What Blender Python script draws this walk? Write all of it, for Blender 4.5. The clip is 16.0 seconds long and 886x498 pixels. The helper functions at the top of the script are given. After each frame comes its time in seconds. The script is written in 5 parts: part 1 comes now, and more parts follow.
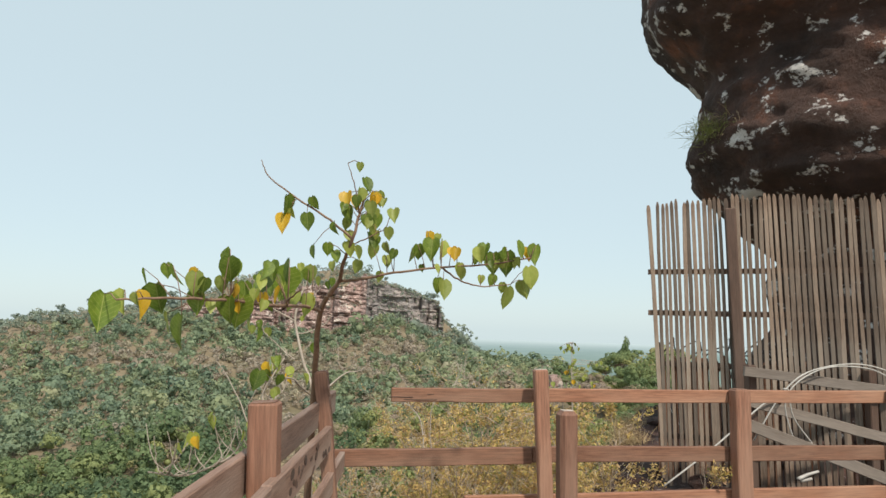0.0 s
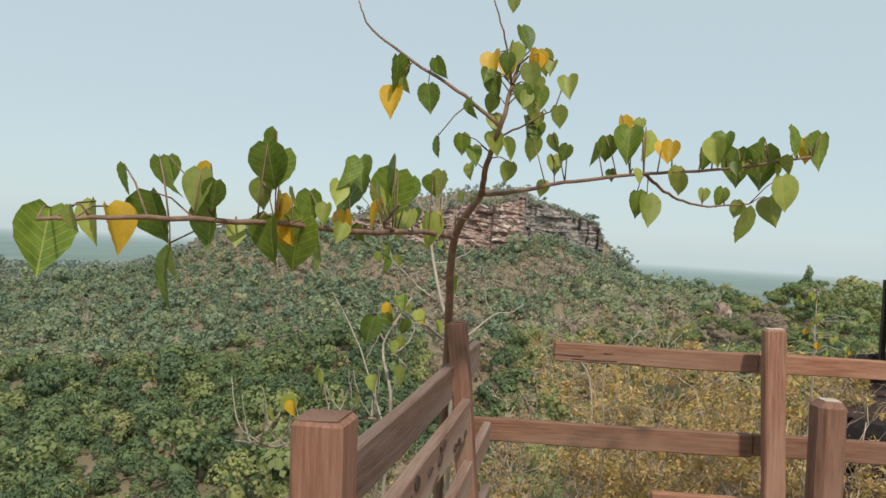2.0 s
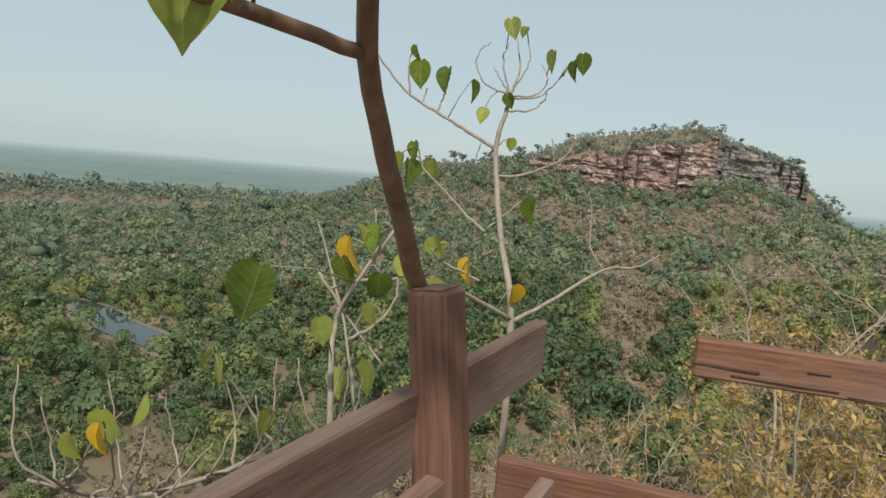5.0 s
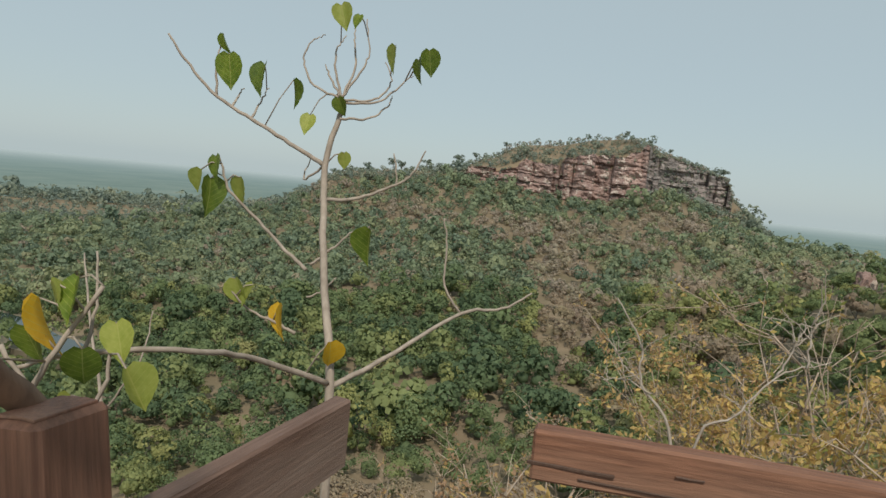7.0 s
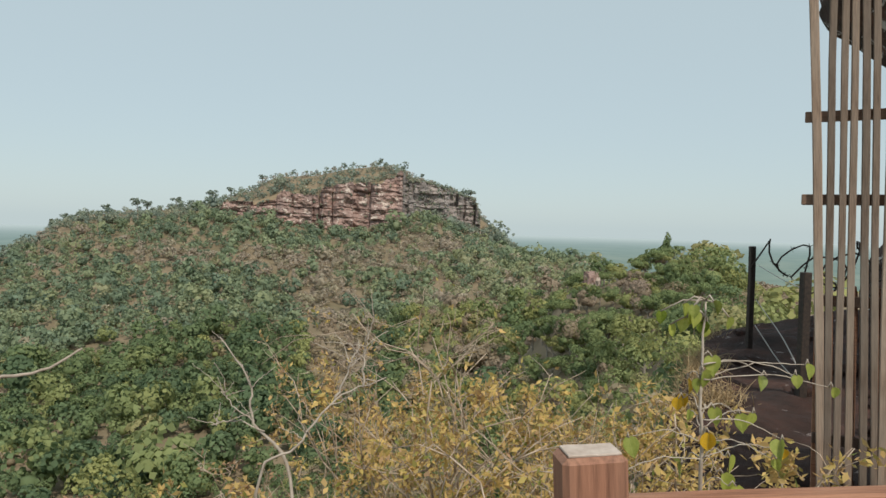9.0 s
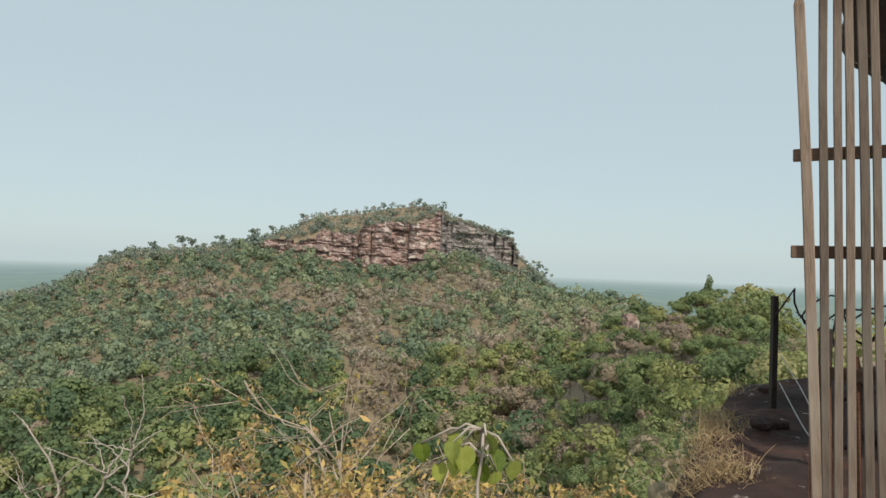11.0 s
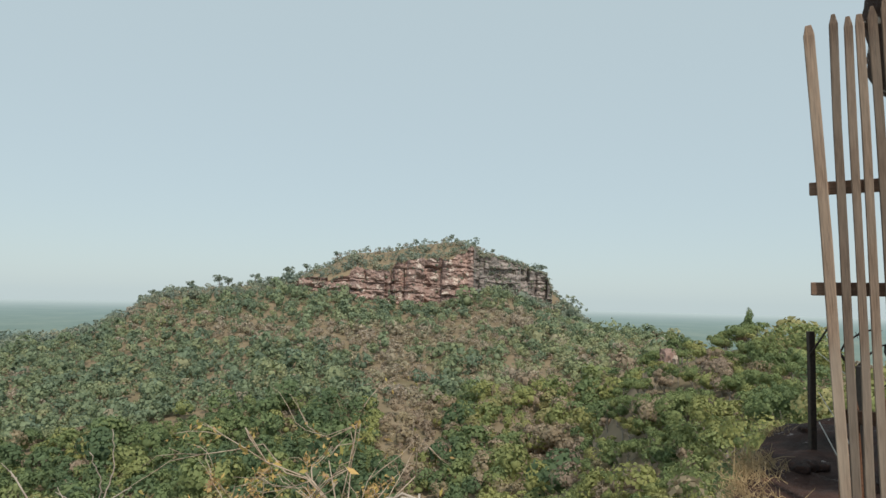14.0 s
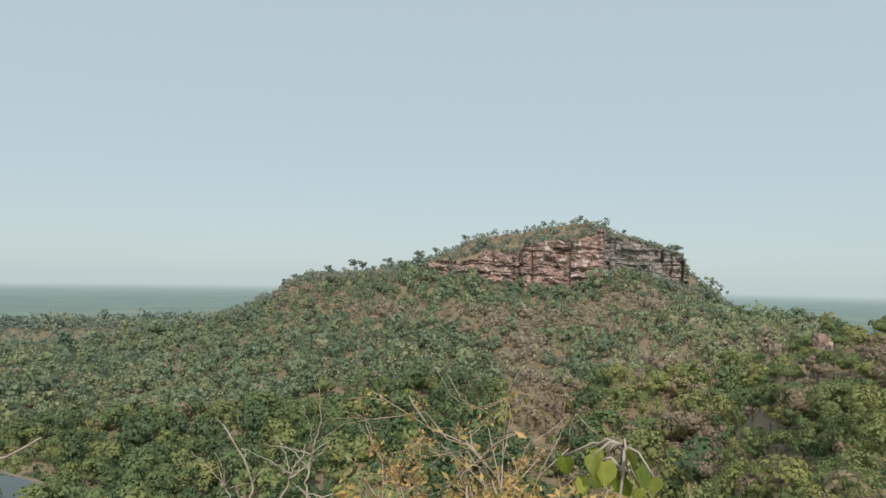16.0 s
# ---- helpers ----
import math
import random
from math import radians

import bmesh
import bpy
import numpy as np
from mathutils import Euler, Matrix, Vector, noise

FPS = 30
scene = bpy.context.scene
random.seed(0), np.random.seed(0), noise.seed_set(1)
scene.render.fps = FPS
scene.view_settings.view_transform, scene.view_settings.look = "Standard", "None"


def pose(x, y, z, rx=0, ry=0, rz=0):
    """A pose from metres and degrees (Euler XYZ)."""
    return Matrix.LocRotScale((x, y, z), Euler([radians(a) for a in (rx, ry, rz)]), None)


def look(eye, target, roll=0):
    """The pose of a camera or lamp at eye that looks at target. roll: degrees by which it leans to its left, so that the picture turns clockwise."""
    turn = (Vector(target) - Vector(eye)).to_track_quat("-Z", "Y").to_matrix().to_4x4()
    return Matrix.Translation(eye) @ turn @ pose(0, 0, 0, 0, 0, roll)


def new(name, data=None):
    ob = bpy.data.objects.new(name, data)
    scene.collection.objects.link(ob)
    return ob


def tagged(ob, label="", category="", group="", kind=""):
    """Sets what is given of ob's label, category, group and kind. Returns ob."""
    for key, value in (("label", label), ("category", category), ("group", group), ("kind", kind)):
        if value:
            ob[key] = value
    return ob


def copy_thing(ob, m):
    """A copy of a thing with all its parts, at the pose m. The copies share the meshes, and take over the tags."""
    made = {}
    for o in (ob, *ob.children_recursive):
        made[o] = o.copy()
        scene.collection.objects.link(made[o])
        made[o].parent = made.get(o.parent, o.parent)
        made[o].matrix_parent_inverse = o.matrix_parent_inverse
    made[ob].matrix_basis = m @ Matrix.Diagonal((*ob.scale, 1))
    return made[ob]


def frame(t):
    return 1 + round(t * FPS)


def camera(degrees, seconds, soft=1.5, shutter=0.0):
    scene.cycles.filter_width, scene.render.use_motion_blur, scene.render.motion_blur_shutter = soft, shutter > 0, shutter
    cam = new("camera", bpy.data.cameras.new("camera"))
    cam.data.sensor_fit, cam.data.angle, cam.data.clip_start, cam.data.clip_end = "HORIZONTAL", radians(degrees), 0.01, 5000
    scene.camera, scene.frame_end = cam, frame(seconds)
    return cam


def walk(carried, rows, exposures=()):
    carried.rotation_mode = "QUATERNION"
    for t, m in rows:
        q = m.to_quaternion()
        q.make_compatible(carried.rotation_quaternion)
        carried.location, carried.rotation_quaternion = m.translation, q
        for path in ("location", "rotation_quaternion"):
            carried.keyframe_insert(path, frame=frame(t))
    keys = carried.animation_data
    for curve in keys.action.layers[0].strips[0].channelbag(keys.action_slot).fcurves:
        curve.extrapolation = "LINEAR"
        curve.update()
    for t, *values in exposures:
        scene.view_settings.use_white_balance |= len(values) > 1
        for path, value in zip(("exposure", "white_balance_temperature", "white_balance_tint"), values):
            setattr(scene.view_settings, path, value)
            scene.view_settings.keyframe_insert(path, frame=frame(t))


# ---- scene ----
cam = camera(67.0, 16.0)
PATH = [
    (0, (-0.111, 0.186, 1.523), (0.23, 2.143, 1.759), 1.8),
    (0.5, (-0.115, 0.426, 1.535), (-0.083, 2.42, 1.685), 2.5),
    (1, (-0.145, 0.777, 1.567), (-0.218, 2.775, 1.621), 2.2),
    (1.5, (-0.087, 1.107, 1.558), (-0.197, 3.104, 1.572), 2.1),
    (2, (-0.022, 1.473, 1.589), (-0.136, 3.47, 1.565), 3.4),
    (2.5, (-0.037, 1.834, 1.554), (-0.078, 3.834, 1.523), 3.1),
    (3, (0.035, 2.135, 1.522), (0.108, 4.132, 1.436), 2.7),
    (3.5, (0.11, 2.419, 1.456), (0.206, 4.413, 1.33), 2.9),
    (4, (0.14, 2.817, 1.433), (0.086, 4.809, 1.26), 3.8),
    (4.5, (0.195, 3.058, 1.445), (-0.218, 5.003, 1.227), 4.5),
    (4.7, (0.227, 3.132, 1.453), (-0.375, 5.024, 1.208), 4.9),
    (6.8, (0.446, 3.72, 1.525), (-0.122, 5.624, 1.299), 6.9),
    (7, (0.459, 3.782, 1.536), (0.022, 5.723, 1.333), 5.6),
    (7.5, (0.454, 3.877, 1.551), (0.229, 5.858, 1.391), 2.8),
    (8, (0.503, 3.913, 1.55), (0.441, 5.909, 1.439), 1.7),
    (8.5, (0.777, 3.843, 1.543), (0.844, 5.841, 1.47), 1.3),
    (9, (1.088, 3.885, 1.59), (1.33, 5.869, 1.516), 1.4),
    (11.5, (1.767, 4.372, 1.68), (1.866, 6.368, 1.764), 2.0),
    (12, (1.819, 4.378, 1.696), (1.907, 6.373, 1.817), 1.9),
    (12.5, (1.858, 4.371, 1.703), (1.936, 6.364, 1.841), 1.9),
    (13, (1.848, 4.361, 1.698), (1.922, 6.354, 1.843), 1.8),
    (13.5, (1.843, 4.365, 1.694), (1.9, 6.358, 1.844), 1.7),
    (14, (1.842, 4.36, 1.703), (1.866, 6.355, 1.848), 1.3),
    (14.5, (1.827, 4.341, 1.694), (1.777, 6.335, 1.833), 0.9),
    (15, (1.791, 4.25, 1.689), (1.623, 6.239, 1.811), 0.6),
    (15.5, (1.748, 4.249, 1.676), (1.464, 6.226, 1.777), 0.5),
    (16, (1.741, 4.246, 1.676), (1.388, 6.212, 1.762), 1.0),
]
EXPOSURES = [(0, 0.28), (0.5, 0.18), (1.5, 0.05), (3.0, 0.10), (3.5, 0.10), (4.5, -0.03), (7.0, -0.27), (8.0, -0.25), (9.0, -0.05), (11.5, 0.0), (16.0, -0.06)]
walk(cam, [(t, look(eye, target, roll)) for t, eye, target, roll in PATH], EXPOSURES)

# ---- world, sun, exposure ----
SUN = Vector((0.16, -0.62, 0.77)).normalized()
sun_data = bpy.data.lights.new("sun", "SUN")
sun_data.energy, sun_data.angle, sun_data.color = 3.3, radians(3.0), (1.0, 0.92, 0.80)
sun = new("sun", sun_data)
sun.rotation_euler = (-SUN).to_track_quat("-Z", "Y").to_euler()
world = bpy.data.worlds.new("sky")
world.use_nodes = True
scene.world = world
wn = world.node_tree.nodes
sky = wn.new("ShaderNodeTexSky")
sky.sky_type, sky.sun_disc = "NISHITA", False
sky.sun_elevation = math.asin(SUN.z)
sky.sun_rotation = math.atan2(SUN.x, SUN.y)
sky.air_density, sky.dust_density, sky.ozone_density, sky.altitude = 1.0, 1.0, 1.0, 200
haze = wn.new("ShaderNodeMix")
haze.data_type = "RGBA"
haze.inputs[0].default_value = 0.80
haze.inputs[7].default_value = (5.2, 6.25, 6.5, 1)
bg = wn["Background"]
bg.inputs["Strength"].default_value = 0.11
world.node_tree.links.new(sky.outputs["Color"], haze.inputs[6])
world.node_tree.links.new(haze.outputs[2], bg.inputs["Color"])


# ---- materials ----
def material(name, rough=0.8, metal=0.0):
    m = bpy.data.materials.new(name)
    m.use_nodes = True
    b = m.node_tree.nodes["Principled BSDF"]
    b.inputs["Roughness"].default_value, b.inputs["Metallic"].default_value = rough, metal
    return m, m.node_tree.nodes, m.node_tree.links, b


def rgba(c):
    return (c[0], c[1], c[2], 1.0)


def ramp(nodes, stops):
    r = nodes.new("ShaderNodeValToRGB")
    e = r.color_ramp.elements
    while len(e) < len(stops):
        e.new(0.5)
    for el, (p, c) in zip(e, stops):
        el.position, el.color = p, rgba(c)
    return r


def noise_tex(nodes, links, scale, detail=6, stretch=(1, 1, 1), coord="Object", rough=0.6):
    tc = nodes.new("ShaderNodeTexCoord")
    mp = nodes.new("ShaderNodeMapping")
    mp.inputs["Scale"].default_value = stretch
    n = nodes.new("ShaderNodeTexNoise")
    n.inputs["Scale"].default_value, n.inputs["Detail"].default_value = scale, detail
    n.inputs["Roughness"].default_value = rough
    links.new(tc.outputs[coord], mp.inputs["Vector"])
    links.new(mp.outputs["Vector"], n.inputs["Vector"])
    return n


def mixed(nodes, links, fac, a, b, mode="MIX"):
    mx = nodes.new("ShaderNodeMix")
    mx.data_type, mx.blend_type = "RGBA", mode
    for sock, v in ((mx.inputs[0], fac), (mx.inputs[6], a), (mx.inputs[7], b)):
        if isinstance(v, (int, float)):
            sock.default_value = v
        elif isinstance(v, tuple):
            sock.default_value = rgba(v)
        else:
            links.new(v, sock)
    return mx.outputs[2]


def bumped(nodes, links, bsdf, height, strength, dist):
    b = nodes.new("ShaderNodeBump")
    b.inputs["Strength"].default_value, b.inputs["Distance"].default_value = strength, dist
    links.new(height, b.inputs["Height"])
    links.new(b.outputs["Normal"], bsdf.inputs["Normal"])


def wood(name, dark, light, grey, grey_amount, stretch, rough=0.7, vary=0.70):
    """Sawn timber: long grain, blotchy weathering, each piece a little different."""
    m, n, l, b = material(name, rough)
    g = noise_tex(n, l, 9, 8, stretch, rough=0.7)
    blot = noise_tex(n, l, 3.0, 4, tuple(min(1.0, s * 0.35) for s in stretch))
    grain = ramp(n, [(0.3, dark), (0.7, light)])
    l.new(g.outputs["Fac"], grain.inputs["Fac"])
    wr = ramp(n, [(0.42, (0, 0, 0)), (0.68, (grey_amount,) * 3)])
    l.new(blot.outputs["Fac"], wr.inputs["Fac"])
    c = mixed(n, l, wr.outputs["Color"], grain.outputs["Color"], grey)
    info = n.new("ShaderNodeObjectInfo")
    rr = ramp(n, [(0.0, (vary,) * 3), (1.0, (1.2, 1.16, 1.11))])
    l.new(info.outputs["Random"], rr.inputs["Fac"])
    c = mixed(n, l, 1.0, c, rr.outputs["Color"], "MULTIPLY")
    l.new(c, b.inputs["Base Color"])
    bumped(n, l, b, g.outputs["Fac"], 0.5, 0.006)
    return m


WOOD_X = wood("wood_rail", (0.125, 0.052, 0.030), (0.37, 0.178, 0.106), (0.39, 0.255, 0.18), 0.6, (0.6, 12, 12))
WOOD_B = wood("wood_board", (0.125, 0.072, 0.053), (0.30, 0.19, 0.145), (0.40, 0.32, 0.27), 0.85, (0.6, 12, 12))
WOOD_Z = wood("wood_post", (0.125, 0.054, 0.033), (0.33, 0.162, 0.105), (0.36, 0.245, 0.18), 0.5, (12, 12, 0.6))
WOOD_OLD = wood("wood_slat", (0.075, 0.048, 0.035), (0.33, 0.235, 0.175), (0.40, 0.345, 0.29), 0.85, (16, 16, 0.8), 0.85, 0.42)
WOOD_DARK = wood("wood_dark", (0.05, 0.028, 0.02), (0.12, 0.07, 0.05), (0.15, 0.11, 0.09), 0.4, (12, 12, 0.6))
WOOD_GREY = wood("wood_plank", (0.11, 0.088, 0.074), (0.24, 0.20, 0.17), (0.30, 0.27, 0.245), 0.6, (0.6, 12, 12), 0.85)
DECK = wood("wood_deck", (0.12, 0.07, 0.05), (0.27, 0.16, 0.11), (0.3, 0.24, 0.2), 0.6, (12, 0.6, 12), 0.8)


def rock_material(name, dark, mid, red, lichen, lichen_at, scale, bump=0.08):
    m, n, l, b = material(name, 0.92)
    big = noise_tex(n, l, scale, 9, rough=0.65)
    base = ramp(n, [(0.3, dark), (0.55, mid), (0.75, red)])
    l.new(big.outputs["Fac"], base.inputs["Fac"])
    strat = noise_tex(n, l, scale * 2.2, 6, (0.35, 0.35, 2.6))
    sr = ramp(n, [(0.35, (0.78, 0.76, 0.75)), (0.65, (1.12, 1.1, 1.08))])
    l.new(strat.outputs["Fac"], sr.inputs["Fac"])
    c = mixed(n, l, 1.0, base.outputs["Color"], sr.outputs["Color"], "MULTIPLY")
    spots = noise_tex(n, l, scale * 2.4, 10, (1, 1, 1.4), rough=0.72)
    lr = ramp(n, [(lichen_at, (0, 0, 0)), (lichen_at + 0.03, (1, 1, 1))])
    l.new(spots.outputs["Fac"], lr.inputs["Fac"])
    c = mixed(n, l, lr.outputs["Color"], c, lichen)
    l.new(c, b.inputs["Base Color"])
    fine = noise_tex(n, l, scale * 7, 10, rough=0.7)
    bumped(n, l, b, fine.outputs["Fac"], 0.9, bump)
    return m


ROCK = rock_material("rock_dark", (0.022, 0.014, 0.011), (0.085, 0.045, 0.034), (0.28, 0.105, 0.055), (0.68, 0.64, 0.61), 0.572, 0.9, 0.14)
LEDGE = rock_material("rock_ledge", (0.024, 0.013, 0.010), (0.072, 0.034, 0.025), (0.15, 0.064, 0.043), (0.36, 0.30, 0.28), 0.62, 1.8, 0.08)
CLIFF = rock_material("rock_cliff", (0.19, 0.145, 0.135), (0.38, 0.265, 0.235), (0.56, 0.37, 0.31), (0.60, 0.51, 0.45), 0.56, 0.06, 0.9)
# cliff rock again, its colours greyed to paint in shade and haze
CLIFF_SHADED = rock_material("rock_cliff_shaded", (0.21, 0.195, 0.19), (0.32, 0.28, 0.265), (0.40, 0.33, 0.30), (0.48, 0.45, 0.42), 0.60, 0.06, 0.9)


def foliage(name, attr_stops, rough=0.75, trans=0.42):
    """Leaf clumps: a species value per tree picks the colour, each clump a little different."""
    m, n, l, b = material(name, rough)
    at = n.new("ShaderNodeAttribute")
    at.attribute_name = "species"
    r = ramp(n, attr_stops)
    l.new(at.outputs["Fac"], r.inputs["Fac"])
    geo = n.new("ShaderNodeNewGeometry")
    v = ramp(n, [(0.0, (0.80, 0.82, 0.80)), (1.0, (1.20, 1.18, 1.16))])
    l.new(geo.outputs["Random Per Island"], v.inputs["Fac"])
    c = mixed(n, l, 1.0, r.outputs["Color"], v.outputs["Color"], "MULTIPLY")
    l.new(c, b.inputs["Base Color"])
    b.inputs["Specular IOR Level"].default_value = 0.2
    tr = n.new("ShaderNodeBsdfTranslucent")
    l.new(c, tr.inputs["Color"])
    mx = n.new("ShaderNodeMixShader")
    mx.inputs[0].default_value = trans
    l.new(b.outputs[0], mx.inputs[1])
    l.new(tr.outputs[0], mx.inputs[2])
    l.new(mx.outputs[0], n["Material Output"].inputs["Surface"])
    return m


FOREST = foliage("forest_leaf", [(0.0, (0.135, 0.195, 0.108)), (0.25, (0.222, 0.285, 0.135)), (0.5, (0.36, 0.37, 0.150)),
                                 (0.7, (0.385, 0.325, 0.215)), (0.85, (0.405, 0.325, 0.25)), (1.0, (0.365, 0.29, 0.235))])
# forest leaf colours with the middle distance's haze painted in: paler and greyer
SLOPE_HAZED = foliage("slope_leaf_hazed", [(0.0, (0.205, 0.270, 0.195)), (0.25, (0.275, 0.335, 0.212)), (0.5, (0.37, 0.395, 0.23)),
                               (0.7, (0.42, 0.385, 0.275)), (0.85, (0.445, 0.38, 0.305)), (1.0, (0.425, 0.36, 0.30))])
# leaf colours of the farthest trees, paled and blued to paint in haze
HAZY = foliage("mesa_leaf_hazed", [(0.0, (0.245, 0.30, 0.26)), (0.25, (0.295, 0.34, 0.268)), (0.5, (0.345, 0.37, 0.275)),
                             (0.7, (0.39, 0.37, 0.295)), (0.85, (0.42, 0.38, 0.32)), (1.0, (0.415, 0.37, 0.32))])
SHRUB = foliage("shrub_leaf", [(0.0, (0.22, 0.26, 0.07)), (0.4, (0.64, 0.47, 0.17)), (0.7, (0.58, 0.40, 0.18)), (1.0, (0.40, 0.26, 0.16))], 0.6, 0.35)


def leaf_material(name, a, c2, vein):
    m, n, l, b = material(name, 0.5)
    no = noise_tex(n, l, 25, 6)
    r = ramp(n, [(0.35, a), (0.7, c2)])
    l.new(no.outputs["Fac"], r.inputs["Fac"])
    spots = noise_tex(n, l, 60, 3)
    sr = ramp(n, [(0.68, (0, 0, 0)), (0.74, (1, 1, 1))])
    l.new(spots.outputs["Fac"], sr.inputs["Fac"])
    c = mixed(n, l, sr.outputs["Color"], r.outputs["Color"], vein)
    split = n.new("ShaderNodeSeparateXYZ")
    l.new(n.new("ShaderNodeTexCoord").outputs["Object"], split.inputs[0])

    def calc(kind, a2, b2):
        k = n.new("ShaderNodeMath")
        k.operation = kind
        for sock, val in zip(k.inputs, (a2, b2)):
            if isinstance(val, (int, float)):
                sock.default_value = val
            else:
                l.new(val, sock)
        return k.outputs[0]

    # pale midrib and slanting side veins
    across = calc("ABSOLUTE", split.outputs["X"], 0.0)
    rib = calc("LESS_THAN", across, 0.0014)
    slant = calc("FRACT", calc("DIVIDE", calc("ADD", calc("MULTIPLY", across, -0.8), calc("ADD", split.outputs["Z"], 1.0)), 0.017), 0.0)
    veins = calc("MAXIMUM", rib, calc("LESS_THAN", slant, 0.07))
    c = mixed(n, l, calc("MULTIPLY", veins, 0.45), c, (0.50, 0.50, 0.18))
    info = n.new("ShaderNodeObjectInfo")
    v = ramp(n, [(0.0, (0.7, 0.72, 0.7)), (1.0, (1.25, 1.2, 1.1))])
    l.new(info.outputs["Random"], v.inputs["Fac"])
    c = mixed(n, l, 1.0, c, v.outputs["Color"], "MULTIPLY")
    l.new(c, b.inputs["Base Color"])
    tr = n.new("ShaderNodeBsdfTranslucent")
    l.new(c, tr.inputs["Color"])
    mx = n.new("ShaderNodeMixShader")
    mx.inputs[0].default_value = 0.4
    l.new(b.outputs[0], mx.inputs[1])
    l.new(tr.outputs[0], mx.inputs[2])
    l.new(mx.outputs[0], n["Material Output"].inputs["Surface"])
    return m


LEAF_GREEN = leaf_material("leaf_green", (0.095, 0.16, 0.018), (0.22, 0.30, 0.04), (0.34, 0.36, 0.10))
LEAF_LIME = leaf_material("leaf_lime", (0.28, 0.34, 0.06), (0.42, 0.46, 0.12), (0.45, 0.42, 0.14))
LEAF_YELLOW = leaf_material("leaf_yellow", (0.60, 0.36, 0.02), (0.72, 0.47, 0.04), (0.30, 0.10, 0.02))


def plain_noise(name, a, b2, scale, rough=0.85, bump=0.01, stretch=(1, 1, 1)):
    m, n, l, b = material(name, rough)
    no = noise_tex(n, l, scale, 8, stretch)
    r = ramp(n, [(0.3, a), (0.7, b2)])
    l.new(no.outputs["Fac"], r.inputs["Fac"])
    l.new(r.outputs["Color"], b.inputs["Base Color"])
    bumped(n, l, b, no.outputs["Fac"], 0.6, bump)
    return m


BARK = plain_noise("bark_brown", (0.13, 0.078, 0.05), (0.30, 0.185, 0.12), 30, 0.85, 0.004, (1, 1, 0.4))
BARK_PALE = plain_noise("bark_pale", (0.25, 0.205, 0.165), (0.46, 0.39, 0.32), 30, 0.85, 0.003, (1, 1, 0.4))
TWIG = plain_noise("twig_grey", (0.32, 0.24, 0.17), (0.58, 0.47, 0.37), 20, 0.85, 0.002)
TRUNK_FAR = plain_noise("far_trunk", (0.22, 0.19, 0.16), (0.36, 0.32, 0.28), 1.0, 0.9, 0.02)
SOIL = plain_noise("soil", (0.15, 0.125, 0.07), (0.28, 0.21, 0.14), 0.06, 0.95, 0.3)


def distance_material(name):
    """The plain beyond the mountain: patchwork of woods and fields, with haze painted in towards the horizon."""
    m, n, l, b = material(name, 1.0)
    b.inputs["Specular IOR Level"].default_value = 0.0
    woods = noise_tex(n, l, 0.011, 7, (1, 0.55, 1), rough=0.7)
    patch = ramp(n, [(0.36, (0.14, 0.195, 0.175)), (0.52, (0.19, 0.245, 0.215)), (0.66, (0.25, 0.285, 0.24))])
    l.new(woods.outputs["Fac"], patch.inputs["Fac"])
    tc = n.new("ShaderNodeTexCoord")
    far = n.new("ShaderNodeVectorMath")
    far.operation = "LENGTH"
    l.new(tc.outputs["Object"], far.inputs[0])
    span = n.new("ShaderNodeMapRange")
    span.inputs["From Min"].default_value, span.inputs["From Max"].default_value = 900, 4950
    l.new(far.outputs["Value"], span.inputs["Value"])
    # share of haze mixed into the base colour, growing with distance
    haze_share = ramp(n, [(0.0, (0.15,) * 3), (0.25, (0.55,) * 3), (0.6, (0.86,) * 3), (1.0, (1, 1, 1))])
    l.new(span.outputs["Result"], haze_share.inputs["Fac"])
    # painted haze colours, ending close to the sky's at the horizon
    haze_tint = ramp(n, [(0.0, (0.19, 0.25, 0.245)), (0.25, (0.205, 0.278, 0.285)), (0.42, (0.25, 0.322, 0.332)), (0.62, (0.325, 0.388, 0.402)), (0.8, (0.385, 0.445, 0.46)), (1.0, (0.415, 0.475, 0.49))])
    l.new(span.outputs["Result"], haze_tint.inputs["Fac"])
    l.new(mixed(n, l, haze_share.outputs["Color"], patch.outputs["Color"], haze_tint.outputs["Color"]), b.inputs["Base Color"])
    return m


FAR_PLAIN = distance_material("plain_hazed")
WORN = plain_noise("wood_worn", (0.38, 0.30, 0.25), (0.56, 0.48, 0.42), 40, 0.85, 0.002)
IRON = plain_noise("rusty_iron", (0.015, 0.013, 0.012), (0.06, 0.04, 0.03), 25, 0.7, 0.002)
CABLE = plain_noise("cable_white", (0.36, 0.34, 0.31), (0.50, 0.47, 0.43), 12, 0.5, 0.001)
STRAW = plain_noise("dry_grass", (0.36, 0.25, 0.13), (0.52, 0.40, 0.23), 6, 0.9, 0.002)
GRASS = plain_noise("green_grass", (0.14, 0.18, 0.04), (0.33, 0.33, 0.12), 6, 0.9, 0.002)
WATER, _n, _l, _b = material("pond_water", 0.06)
_b.inputs["Base Color"].default_value = (0.03, 0.045, 0.04, 1)
MUD = plain_noise("pond_mud", (0.13, 0.115, 0.075), (0.24, 0.20, 0.14), 0.1, 0.9, 0.1)


# ---- building helpers ----
def mesh_of(name, verts, faces, mat, smooth=False):
    me = bpy.data.meshes.new(name)
    me.from_pydata(verts, [], faces)
    me.materials.append(mat)
    if smooth:
        me.shade_smooth()
    return me


def part(name, me, parent, label="", m=None):
    ob = new(name, me)
    ob.parent = parent
    if m is not None:
        ob.matrix_basis = m
    if label:
        ob["label"] = label
    return ob


